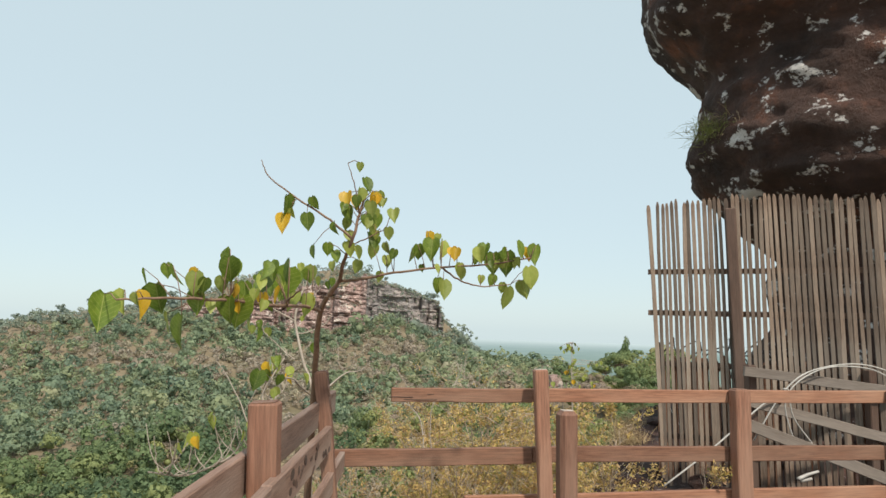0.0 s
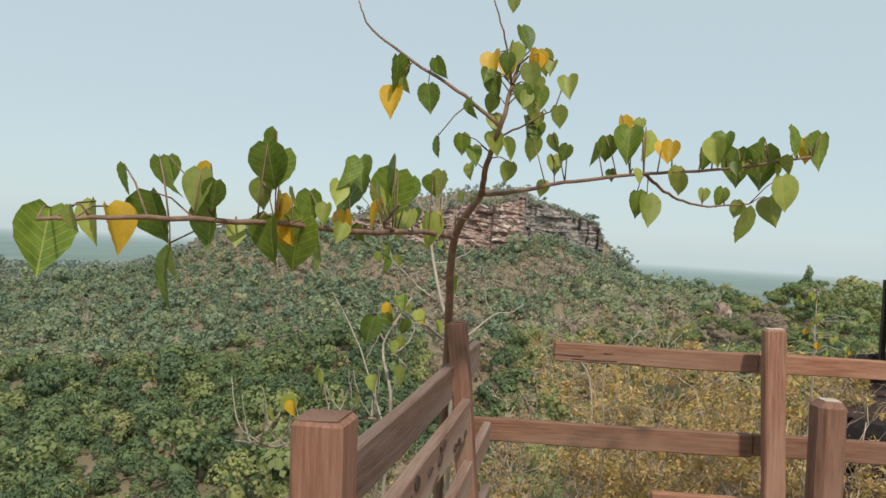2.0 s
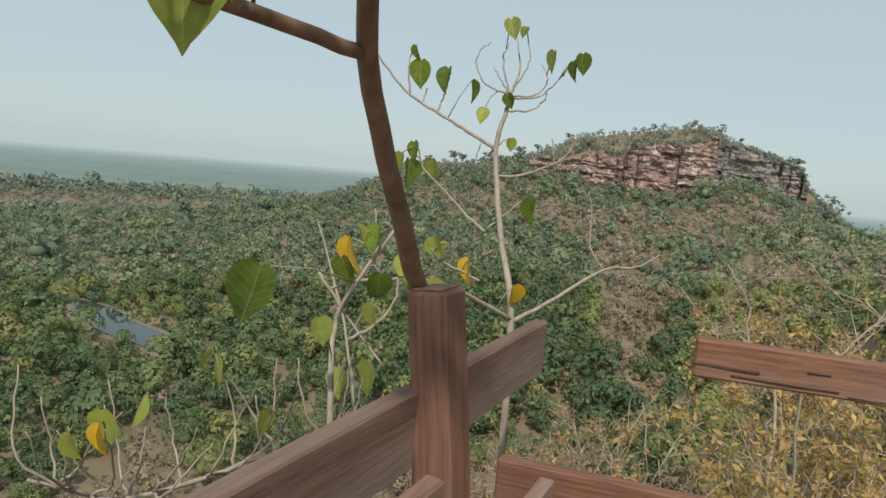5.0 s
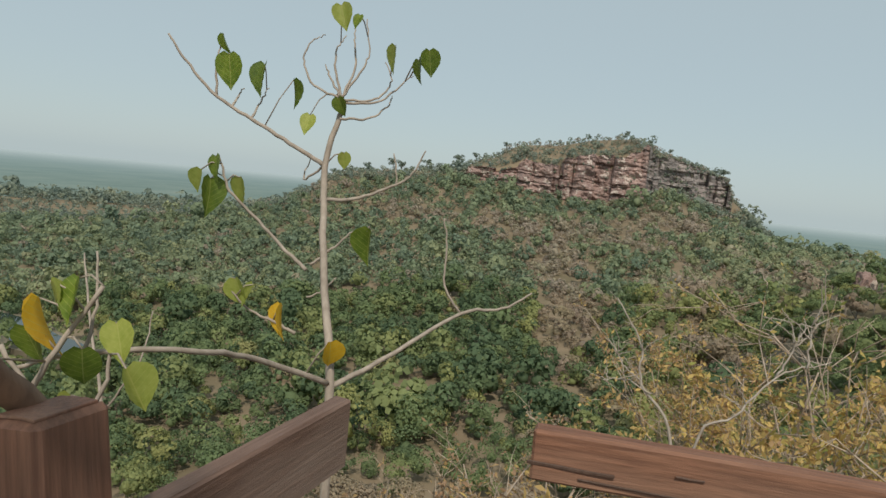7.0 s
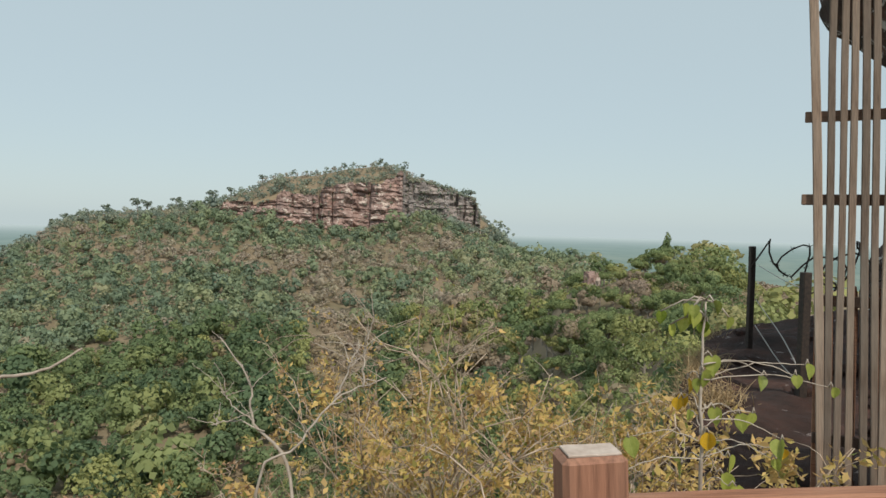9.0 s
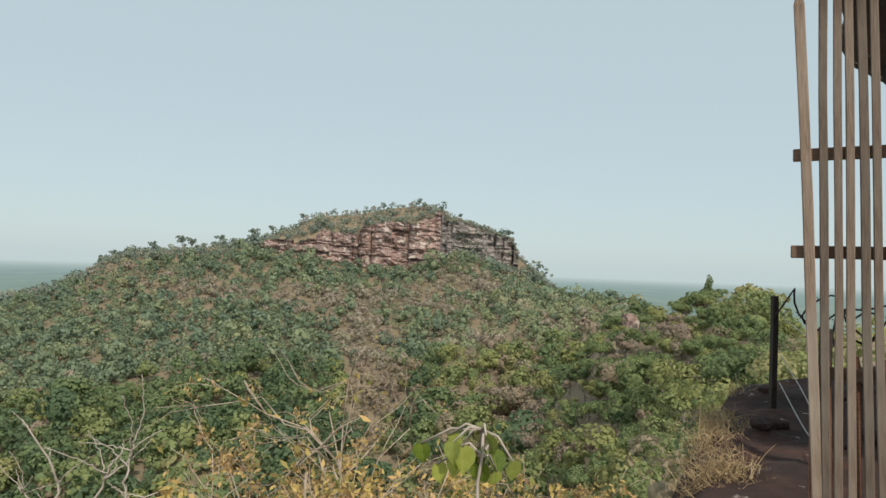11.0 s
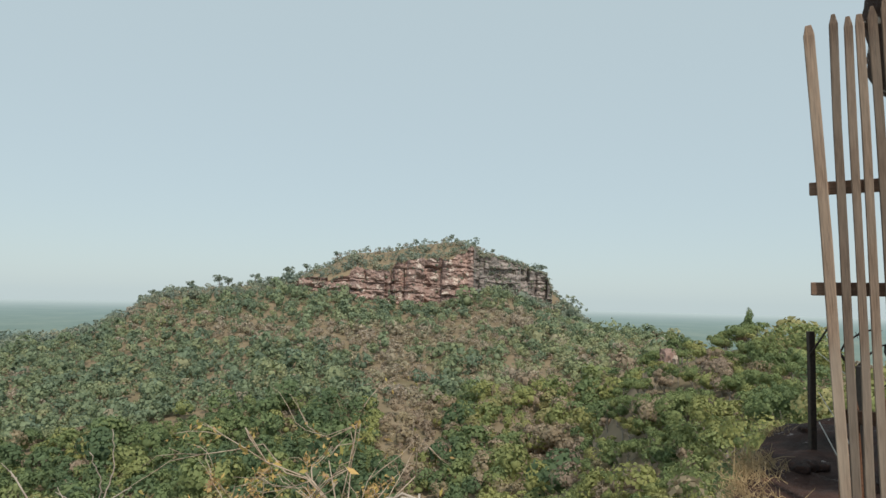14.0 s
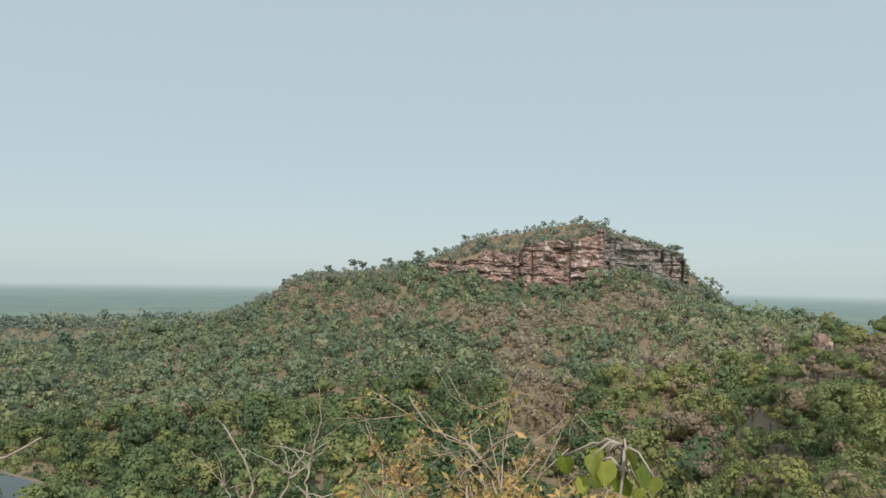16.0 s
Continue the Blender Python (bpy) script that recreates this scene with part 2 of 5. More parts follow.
def thing(name, label, category, at=(0, 0, 0), group="", kind=""):
    e = new(name)
    e.location = at
    e.empty_display_size = 0.1
    return tagged(e, label, category, group, kind)


def board_mesh(name, size, mat, chamfer=0.006, rough=0.0025, seed=0, cuts=5, axis=0, pointed=0.0):
    """A sawn board centred on the origin: chamfered edges, slightly wavy along its length."""
    rnd = random.Random(seed)
    bm = bmesh.new()
    bmesh.ops.create_cube(bm, size=1.0)
    bmesh.ops.scale(bm, vec=size, verts=bm.verts)
    bmesh.ops.bevel(bm, geom=list(bm.edges), offset=chamfer, segments=1, affect="EDGES")
    long_edges = [e for e in bm.edges if abs((e.verts[0].co - e.verts[1].co)[axis]) > size[axis] * 0.5]
    bmesh.ops.subdivide_edges(bm, edges=long_edges, cuts=cuts, use_grid_fill=True)
    if pointed:
        cut = Vector((0, 0, 0))
        cut[axis] = size[axis] * 0.5 - 0.05
        no = Vector((0, 0, 0))
        no[axis] = 1.0
        bmesh.ops.bisect_plane(bm, geom=bm.verts[:] + bm.edges[:] + bm.faces[:], plane_co=cut, plane_no=no)
    ph = [rnd.uniform(0, 6.28) for _ in range(4)]
    others = [i for i in range(3) if i != axis]
    for v in bm.verts:
        s = v.co[axis] / size[axis]
        for k, i in enumerate(others):
            v.co[i] += rough * (math.sin(s * 5 + ph[k]) + 0.6 * math.sin(s * 13 + ph[k + 2])) + rnd.uniform(-rough, rough) * 0.4
        if pointed and v.co[axis] > size[axis] * 0.5 - 0.03:
            v.co[others[0]] *= 1 - pointed
            v.co[others[1]] *= 1 - pointed
    me = bpy.data.meshes.new(name)
    bm.to_mesh(me)
    bm.free()
    me.materials.append(mat)
    return me


def frame_to(a, b, up=(0, 0, 1)):
    """The pose whose x axis runs from a to b, centred between them."""
    a, b = Vector(a), Vector(b)
    x = (b - a).normalized()
    y = Vector(up).cross(x).normalized()
    z = x.cross(y)
    m = Matrix((x, y, z)).transposed().to_4x4()
    return Matrix.Translation((a + b) / 2) @ m


def tube(points, radii, sides=6):
    """Vertices and faces of a tapering tube through the points."""
    P = [Vector(p) for p in points]
    verts, faces = [], []
    ref = Vector((0.31, 0.87, 0.37))
    for i, p in enumerate(P):
        d = (P[min(i + 1, len(P) - 1)] - P[max(i - 1, 0)]).normalized()
        u = d.cross(ref).normalized()
        w = d.cross(u)
        for k in range(sides):
            a = 2 * math.pi * k / sides
            verts.append(p + (u * math.cos(a) + w * math.sin(a)) * radii[i])
        if i:
            for k in range(sides):
                q = (k + 1) % sides
                o = (i - 1) * sides
                faces.append((o + k, o + q, o + sides + q, o + sides + k))
    faces.append(tuple(range(sides))[::-1])
    faces.append(tuple(range((len(P) - 1) * sides, len(P) * sides)))
    return verts, faces


def bent(points, steps=5, wobble=0.0, seed=0):
    """A smooth line through a few points (Catmull-Rom), with a little wobble."""
    rnd = random.Random(seed)
    P = [Vector(p) for p in points]
    P = [P[0] * 2 - P[1]] + P + [P[-1] * 2 - P[-2]]
    out = []
    for i in range(1, len(P) - 2):
        for k in range(steps):
            t = k / steps
            a, b, c, d = P[i - 1], P[i], P[i + 1], P[i + 2]
            q = 0.5 * ((2 * b) + (c - a) * t + (2 * a - 5 * b + 4 * c - d) * t * t + (3 * b - a - 3 * c + d) * t ** 3)
            out.append(q + Vector((rnd.uniform(-1, 1), rnd.uniform(-1, 1), rnd.uniform(-1, 1))) * wobble)
    out.append(P[-2])
    return out


def tubes_mesh(name, lines, mat, sides=5, smooth=True):
    """One mesh of several tubes: lines of (points, first radius, last radius)."""
    verts, faces = [], []
    for pts, r0, r1 in lines:
        n = len(pts)
        v, f = tube(pts, [r0 + (r1 - r0) * i / max(1, n - 1) for i in range(n)], sides)
        o = len(verts)
        verts += v
        faces += [tuple(i + o for i in q) for q in f]
    return mesh_of(name, verts, faces, mat, smooth)


def tagged_mesh(name, me, label, category, group="", kind=""):
    return tagged(new(name, me), label, category, group, kind)


# ---- terrain: valley, ridge and table mountain, in bearings (degrees right of ahead) and distances from the lookout ----
EYE0 = (1.0, 4.0)
KNOT_B = [-60, -30, -15, 0, 10, 18, 26, 31, 40]
KNOT_R = [12, 40, 90, 150, 220, 320, 430]
KNOT_Z = [
    [-16, -42, -58, -61, -62, -62, -63],
    [-16, -42, -58, -61, -62, -59, -52],
    [-16, -40, -56, -58, -56, -48, -30],
    [-12, -34, -52, -56, -54, -46, -28],
    [-8, -27, -43, -47, -46, -38, -24],
    [-5, -18, -26, -13.5, -30, -30, -23],
    [-3, -10, -13, -7.6, -23, -40, -50],
    [-2.5, -9, -13, -11.5, -36, -52, -58],
    [-2, -9, -22, -36, -50, -60, -62],
]
RIM_B = [-60, -45, -38, -31, -27, -24.5, -22.8, -21.2, -17, -12, -9.5, -7.2, -4, -1, 1.7, 3.3, 5.2, 7.5, 9.4, 10.2, 11.5, 13.5, 15, 18, 26, 60]
RIM_CREST = [-6.4, -5.6, -5.2, -3.8, -2.9, -1.7, -0.45, 0.3, 0.6, 1.4, 2.5, 3.9, 4.25, 4.75, 4.95, 4.5, 3.8, 3.15, 2.3, 0.8, -0.4, -2.1, -2.9, -3.3, -6.0, -6.4]
FOOT_B = [-60, -45, -38, -31, -27, -24.5, -22.8, -21.2, -17, -12, -9.2, -6.8, -5.4, -3.5, -1.6, -0.6, 0.8, 3.2, 3.9, 4.7, 6.1, 8, 9.9, 11.5, 13.5, 15, 18, 26, 60]
RIM_FOOT = [-6.5, -5.8, -5.4, -4.2, -3.4, -2.4, -1.2, -0.6, -0.1, 0.7, 0.5, 0.1, -0.2, -0.35, -0.35, -0.75, -0.3, 0.0, 0.6, 1.4, 1.2, 0.4, 0.0, -0.7, -2.3, -3.1, -3.5, -6.2, -6.4]
TOP_B = [-60, -45, -38, -31, -27, -24.5, -22.8, -21.2, -17, -12, -11.4, -9.2, -7.4, -6.5, -5.5, -3.8, -3.1, -0.7, 1.2, 2.6, 3.3, 3.8, 6, 8, 9.6, 10.2, 11.5, 13.5, 15, 18, 26, 60]
RIM_TOP = [-6.5, -5.8, -5.4, -4.1, -3.2, -2.2, -1.0, -0.4, 0.1, 0.9, 1.2, 1.4, 1.9, 2.5, 2.2, 2.1, 2.9, 3.3, 3.6, 4.1, 4.5, 3.75, 3.5, 2.8, 2.4, 0.6, -0.6, -2.2, -3.0, -3.4, -6.2, -6.4]
R_FOOT, R_TOP, R_CREST, R_BACK, R_PLAIN = 556.0, 563.0, 630.0, 760.0, 930.0


def recede(b):
    """How far the mountain's east face falls back behind its corner."""
    return 9.0 * np.clip((b - 3.35) / 0.3, 0, 1) + 38.0 * np.clip((b - 3.6) / 7.0, 0, 1)


def smooth_interp(x, xs, ys):
    x = np.clip(x, xs[0], xs[-1])
    i = np.clip(np.searchsorted(xs, x, side="right") - 1, 0, len(xs) - 2)
    xs, ys = np.asarray(xs, float), np.asarray(ys, float)
    t = (x - xs[i]) / (xs[i + 1] - xs[i])
    t = t * t * (3 - 2 * t) * 0.5 + t * 0.5
    return ys[i] + (ys[i + 1] - ys[i]) * t


def bumps(x, y, s, seed=0.0):
    return (np.sin(x * s + 1.3 * np.sin(y * s * 0.7 + seed)) + np.sin(y * s * 1.1 + 1.7 * np.sin(x * s * 0.6 + seed * 2)) +
            0.5 * np.sin((x + y) * s * 2.3 + seed)) / 2.5


def height(b, r):
    """Ground height at bearings b and distances r (arrays)."""
    b, r = np.broadcast_arrays(np.asarray(b, float), np.asarray(r, float))
    cols = [smooth_interp(b, KNOT_B, [row[k] for row in KNOT_Z]) for k in range(len(KNOT_R))]
    tan = lambda e: np.tan(np.radians(e))
    cols += [R_FOOT * tan(smooth_interp(b, FOOT_B, RIM_FOOT)), R_TOP * tan(smooth_interp(b, TOP_B, RIM_TOP)),
             R_CREST * tan(smooth_interp(b, RIM_B, RIM_CREST))]
    cols += [np.minimum(cols[-1] - 18, -25), np.full(b.shape, -66.0), np.full(b.shape, -66.0)]
    rs = KNOT_R + [R_FOOT, R_TOP, R_CREST, R_BACK, R_PLAIN, 6000.0]
    r = r - recede(b) * np.clip((r - 430) / 120, 0, 1) * np.clip((760 - r) / 110, 0, 1)
    first = np.full(b.shape, -1.6)
    cols, rs = [first] + cols, [5.0] + rs
    z = cols[0].copy()
    for k in range(len(rs) - 1):
        t = np.clip((r - rs[k]) / (rs[k + 1] - rs[k]), 0, 1)
        z = np.where(r >= rs[k], cols[k] + (cols[k + 1] - cols[k]) * t, z)
    x, y = EYE0[0] + r * np.sin(np.radians(b)), EYE0[1] + r * np.cos(np.radians(b))
    amp = np.clip((r - 30) / 100, 0, 1) * np.clip((900 - r) / 200, 0, 1)
    return z + amp * 1.6 * bumps(x, y, 0.045)


def place(b, r):
    return EYE0[0] + r * np.sin(np.radians(b)), EYE0[1] + r * np.cos(np.radians(b))


def polar_mesh(name, bs, rs, mat, smooth=True):
    B, R = np.meshgrid(bs, rs, indexing="ij")
    R = R + recede(B) * np.clip((R - 430) / 120, 0, 1) * np.clip((760 - R) / 110, 0, 1)
    Z = height(B, R)
    X, Y = place(B, R)
    verts = np.stack([X, Y, Z], -1).reshape(-1, 3).tolist()
    nr = len(rs)
    faces = [(i * nr + k, i * nr + k + 1, (i + 1) * nr + k + 1, (i + 1) * nr + k) for i in range(len(bs) - 1) for k in range(nr - 1)]
    return mesh_of(name, verts, faces, mat, smooth)


bearings = np.concatenate([np.arange(-180, -30, 1.0), np.arange(-30, 30, 0.25), np.arange(30, 181, 1.0)])
near_rings = np.concatenate([[0.5, 3, 5], np.arange(7, 40, 4), np.arange(40, 540, 8), [548, 553, 556, 559.5, 563, 568], np.arange(575, 930, 12), [930]])
tagged_mesh("ground_valley", polar_mesh("ground_valley", bearings, near_rings, SOIL), "dry brown forest floor of the valley and mountain slopes", "ground", kind="structure")
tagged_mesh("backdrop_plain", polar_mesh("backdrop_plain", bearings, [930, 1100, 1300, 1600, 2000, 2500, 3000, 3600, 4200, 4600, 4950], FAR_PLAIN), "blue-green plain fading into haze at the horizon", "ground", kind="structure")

# pond in the valley
def blob(cx, cy, rx, ry, z, n=40, seed=0, turn=0.0):
    r2 = random.Random(seed)
    ph = [r2.uniform(0, 6.28) for _ in range(3)]
    pts = []
    for k in range(n):
        a = 2 * math.pi * k / n
        q = 1 + 0.16 * math.sin(2 * a + ph[0]) + 0.12 * math.sin(3 * a + ph[1]) + 0.06 * math.sin(7 * a + ph[2])
        x, y = rx * q * math.cos(a), ry * q * math.sin(a)
        pts.append((cx + x * math.cos(turn) - y * math.sin(turn), cy + x * math.sin(turn) + y * math.cos(turn), z))
    return pts


def slab(name, top, depth, mat):
    n = len(top)
    verts = list(top) + [(x, y, z - depth) for x, y, z in top]
    faces = [tuple(range(n)), tuple(range(2 * n - 1, n - 1, -1))]
    faces += [(k, k + n, (k + 1) % n + n, (k + 1) % n) for k in range(n)]
    return mesh_of(name, verts, faces, mat)


POND = (-160.0, 172.0)
tagged_mesh("pond_bank", slab("pond_bank", blob(POND[0], POND[1], 40, 11, -58.2, seed=3, turn=2.74), 6, MUD), "pale muddy bank around the valley pond", "bank", kind="structure")
tagged_mesh("water", slab("water", blob(POND[0], POND[1], 36, 8, -57.9, seed=3, turn=2.74), 1.0, WATER), "still dark pond water among the valley trees", "water", kind="structure")


# ---- forest ----
def clump_arrays(centres, axes, species, count, size, rng, lobes=7):
    """Leaf clumps as small bent diamonds over the rounded lobes of many crowns."""
    n = len(centres)
    ld = rng.normal(size=(n, lobes, 3))
    ld[..., 2] = np.abs(ld[..., 2]) * 0.9 + 0.05
    ld /= np.linalg.norm(ld, axis=-1, keepdims=True)
    lr = rng.uniform(0.34, 0.56, (n, lobes, 1))
    pick = rng.integers(0, lobes, (n, count))
    row = np.arange(n)[:, None]
    way, rad = ld[row, pick], lr[row, pick]
    d = rng.normal(size=(n, count, 3)) + way * 0.8 + np.array([0, 0, 0.35])
    d /= np.linalg.norm(d, axis=-1, keepdims=True)
    p = centres[:, None, :] + (way * 0.58 + d * rad * rng.uniform(0.86, 1.08, (n, count, 1))) * axes[:, None, :]
    nor = d + rng.normal(scale=0.30, size=d.shape)
    nor /= np.linalg.norm(nor, axis=-1, keepdims=True)
    u = np.cross(nor, rng.normal(size=d.shape))
    u /= np.linalg.norm(u, axis=-1, keepdims=True) + 1e-9
    w = np.cross(nor, u)
    s = (size * (0.6 + 0.8 * rng.random((n, count, 1)))) * axes.mean(-1)[:, None, None] / 3.5
    dip = nor * s * 0.35
    q = np.stack([p + u * s - dip, p + w * s * 0.95, p - u * s - dip, p - w * s * 0.95], axis=2)
    out = d + way * 0.25 + rng.normal(scale=0.16, size=d.shape)
    out /= np.linalg.norm(out, axis=-1, keepdims=True)
    return q.reshape(-1, 3), np.repeat(species, count * 4), np.repeat(out.reshape(-1, 3), 4, axis=0)


def core_arrays(centres, axes, species, rng):
    """Low dark inner bodies that close the crowns."""
    phi = (1 + 5 ** 0.5) / 2
    ico = np.array([(-1, phi, 0), (1, phi, 0), (-1, -phi, 0), (1, -phi, 0), (0, -1, phi), (0, 1, phi), (0, -1, -phi), (0, 1, -phi), (phi, 0, -1), (phi, 0, 1), (-phi, 0, -1), (-phi, 0, 1)], float)
    ico /= np.linalg.norm(ico[0])
    tri = np.array([(0, 11, 5), (0, 5, 1), (0, 1, 7), (0, 7, 10), (0, 10, 11), (1, 5, 9), (5, 11, 4), (11, 10, 2), (10, 7, 6), (7, 1, 8), (3, 9, 4), (3, 4, 2), (3, 2, 6), (3, 6, 8), (3, 8, 9), (4, 9, 5), (2, 4, 11), (6, 2, 10), (8, 6, 7), (9, 8, 1)])
    n = len(centres)
    v = centres[:, None, :] + ico[None] * axes[:, None, :] * (0.62 + 0.25 * rng.random((n, 12, 1)))
    f = tri[None] + (np.arange(n) * 12)[:, None, None]
    return v.reshape(-1, 3), f.reshape(-1, 3), np.repeat(species, 12)


def foliage_mesh(name, quads, qs, cores, mat, normals=None):
    cv, cf, cs = cores
    nq = len(quads)
    verts = np.concatenate([quads, cv]) if len(cv) else quads
    loops = np.concatenate([np.arange(nq), (cf + nq).ravel()]) if len(cv) else np.arange(nq)
    nf = nq // 4
    starts = np.concatenate([np.arange(nf) * 4, nq + np.arange(len(cf)) * 3])
    me = bpy.data.meshes.new(name)
    me.vertices.add(len(verts))
    me.vertices.foreach_set("co", verts.astype(np.float32).ravel())
    me.loops.add(len(loops))
    me.loops.foreach_set("vertex_index", loops.astype(np.int32))
    me.polygons.add(len(starts))
    me.polygons.foreach_set("loop_start", starts.astype(np.int32))
    me.update(calc_edges=True)
    at = me.attributes.new("species", "FLOAT", "POINT")
    at.data.foreach_set("value", np.concatenate([qs, cs]).astype(np.float32))
    me.materials.append(mat)
    if normals is not None:
        me.shade_smooth()
        mid = cv.reshape(-1, 12, 3)
        body = (mid - mid.mean(1, keepdims=True)).reshape(-1, 3)
        body /= np.linalg.norm(body, axis=1, keepdims=True)
        me.normals_split_custom_set_from_vertices(np.concatenate([normals, body]).astype(np.float32))
    return me


def species_at(b, r, rng):
    """Green valley, drier brown trees on the middle slopes and in a strip below the mountain."""
    n = len(b)
    x, y = place(b, r)
    e = np.degrees(np.arctan2(height(b, r), r))
    patch = bumps(x, y, 0.02, 2.0) * 0.5 + bumps(x, y, 0.055, 5.0) * 0.3

    def spot(b0, e0, wb, we):
        return np.exp(-((b - b0) / wb) ** 2 - ((e - e0) / we) ** 2)

    dry = 0.05 + 1.0 * spot(-7, -3.5, 12, 0.9) + 0.6 * spot(-18, -2.4, 6, 1.0) + 0.95 * spot(6, -1.9, 4.5, 1.3)
    dry += 1.2 * spot(-3.0, -6.5, 2.6, 1.9) + 1.3 * spot(-1.6, -10, 2.6, 2.0) + 1.2 * spot(-1.6, -13.5, 3.2, 2.2)
    dry += 1.1 * spot(10.8, -13, 3.0, 1.8) + 1.0 * spot(16, -14.5, 2.4, 1.6) + 0.7 * spot(8, -7, 3.0, 1.6) + 0.7 * spot(-13, -11, 1.8, 1.2)
    dry += 0.16 * (b > 3) * (r < 430) + 0.4 * (r > 575) * (r < 660) * (np.abs(b) < 11) + 0.85 * (r < 118) * (b < 8)
    dry += 0.16 * patch
    isdry = rng.random(n) < dry
    green = np.clip(rng.normal(0.20 + 0.10 * patch + 0.16 * (b > 4) * (r < 430), 0.16, n), 0, 0.58)
    return np.where(isdry, rng.uniform(0.68, 1.0, n), green)


def scatter(r0, r1, b0, b1, spacing, rng):
    area = math.radians(b1 - b0) / 2 * (r1 ** 2 - r0 ** 2)
    n = int(area / spacing ** 2)
    r = np.sqrt(rng.uniform(r0 ** 2, r1 ** 2, n))
    return rng.uniform(b0, b1, n), r


def forest_band(name, r0, r1, b0, b1, spacing, crown, count, size, mat, seed, label):
    rng = np.random.default_rng(seed)
    b, r = scatter(r0, r1, b0, b1, spacing, rng)
    x, y = place(b, r)
    keep = ((x - POND[0]) * -0.92 + (y - POND[1]) * 0.39) ** 2 / 41 ** 2 + ((x - POND[0]) * 0.39 + (y - POND[1]) * 0.92) ** 2 / 10.5 ** 2 > 1.0
    rr = r - recede(b)
    keep &= ~((b > -11.5) & (b < 10.4) & (rr > 546) & (rr < 564))
    keep &= ~((b > 13) & (b < 29.5) & (r < 176) & (r > 76) & ((r > 140) | (rng.random(len(b)) > 0.45)))
    keep &= ~((b < 7) & (r < (105 if name != "dry_scrub" else 0)))
    b, r, x, y = b[keep], r[keep], x[keep], y[keep]
    z = height(b, r)
    sp = species_at(b, r, rng)
    w = crown * rng.lognormal(0, 0.36, len(b)) * np.where(sp > 0.65, 0.8, 1.0) * np.where((r > 570) & (r < 900), 0.6, 1.0) * np.where(r < 75, 0.5, 1.0)
    axes = np.stack([w * rng.uniform(0.85, 1.15, len(b)), w * rng.uniform(0.85, 1.15, len(b)), w * rng.uniform(0.75, 1.1, len(b))], -1)
    c = np.stack([x, y, z + axes[:, 2] * rng.uniform(0.55, 1.15, len(b))], -1)
    q, qs, qn = clump_arrays(c, axes, sp, count, size, rng)
    cores = core_arrays(c - np.array([0, 0, 0.12]) * axes, axes * np.array([0.46, 0.46, 0.42]), sp, rng)
    return tagged_mesh(name, foliage_mesh(name, q, qs, cores, mat, qn), label, "forest", kind="stuff")


forest_band("dry_scrub", 58, 118, -62, 7, 4.4, 2.0, 90, 0.22, FOREST, 10, "leafless brown scrub on the slope under the lookout")
forest_band("ridge_scrub", 15, 74, 7, 37, 3.0, 3.0, 420, 0.19, FOREST, 9, "low green and dry scrub on the slope beside the ledge")
forest_band("near_forest", 44, 150, -62, 38, 5.0, 3.1, 460, 0.21, FOREST, 11, "dry brown and green treetops below the lookout")
forest_band("valley_forest", 150, 300, -60, 36, 4.8, 3.25, 220, 0.34, FOREST, 12, "dense green valley forest with dry brown patches")
forest_band("slope_forest", 300, 549, -56, 34, 4.6, 2.9, 64, 0.54, SLOPE_HAZED, 13, "forest of green and leafless trees climbing the slope")
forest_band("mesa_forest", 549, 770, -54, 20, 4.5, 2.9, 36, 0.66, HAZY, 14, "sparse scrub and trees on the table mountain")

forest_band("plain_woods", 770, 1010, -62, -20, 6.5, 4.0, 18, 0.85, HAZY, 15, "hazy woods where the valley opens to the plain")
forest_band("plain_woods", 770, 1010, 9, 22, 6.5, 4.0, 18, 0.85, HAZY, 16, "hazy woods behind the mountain")


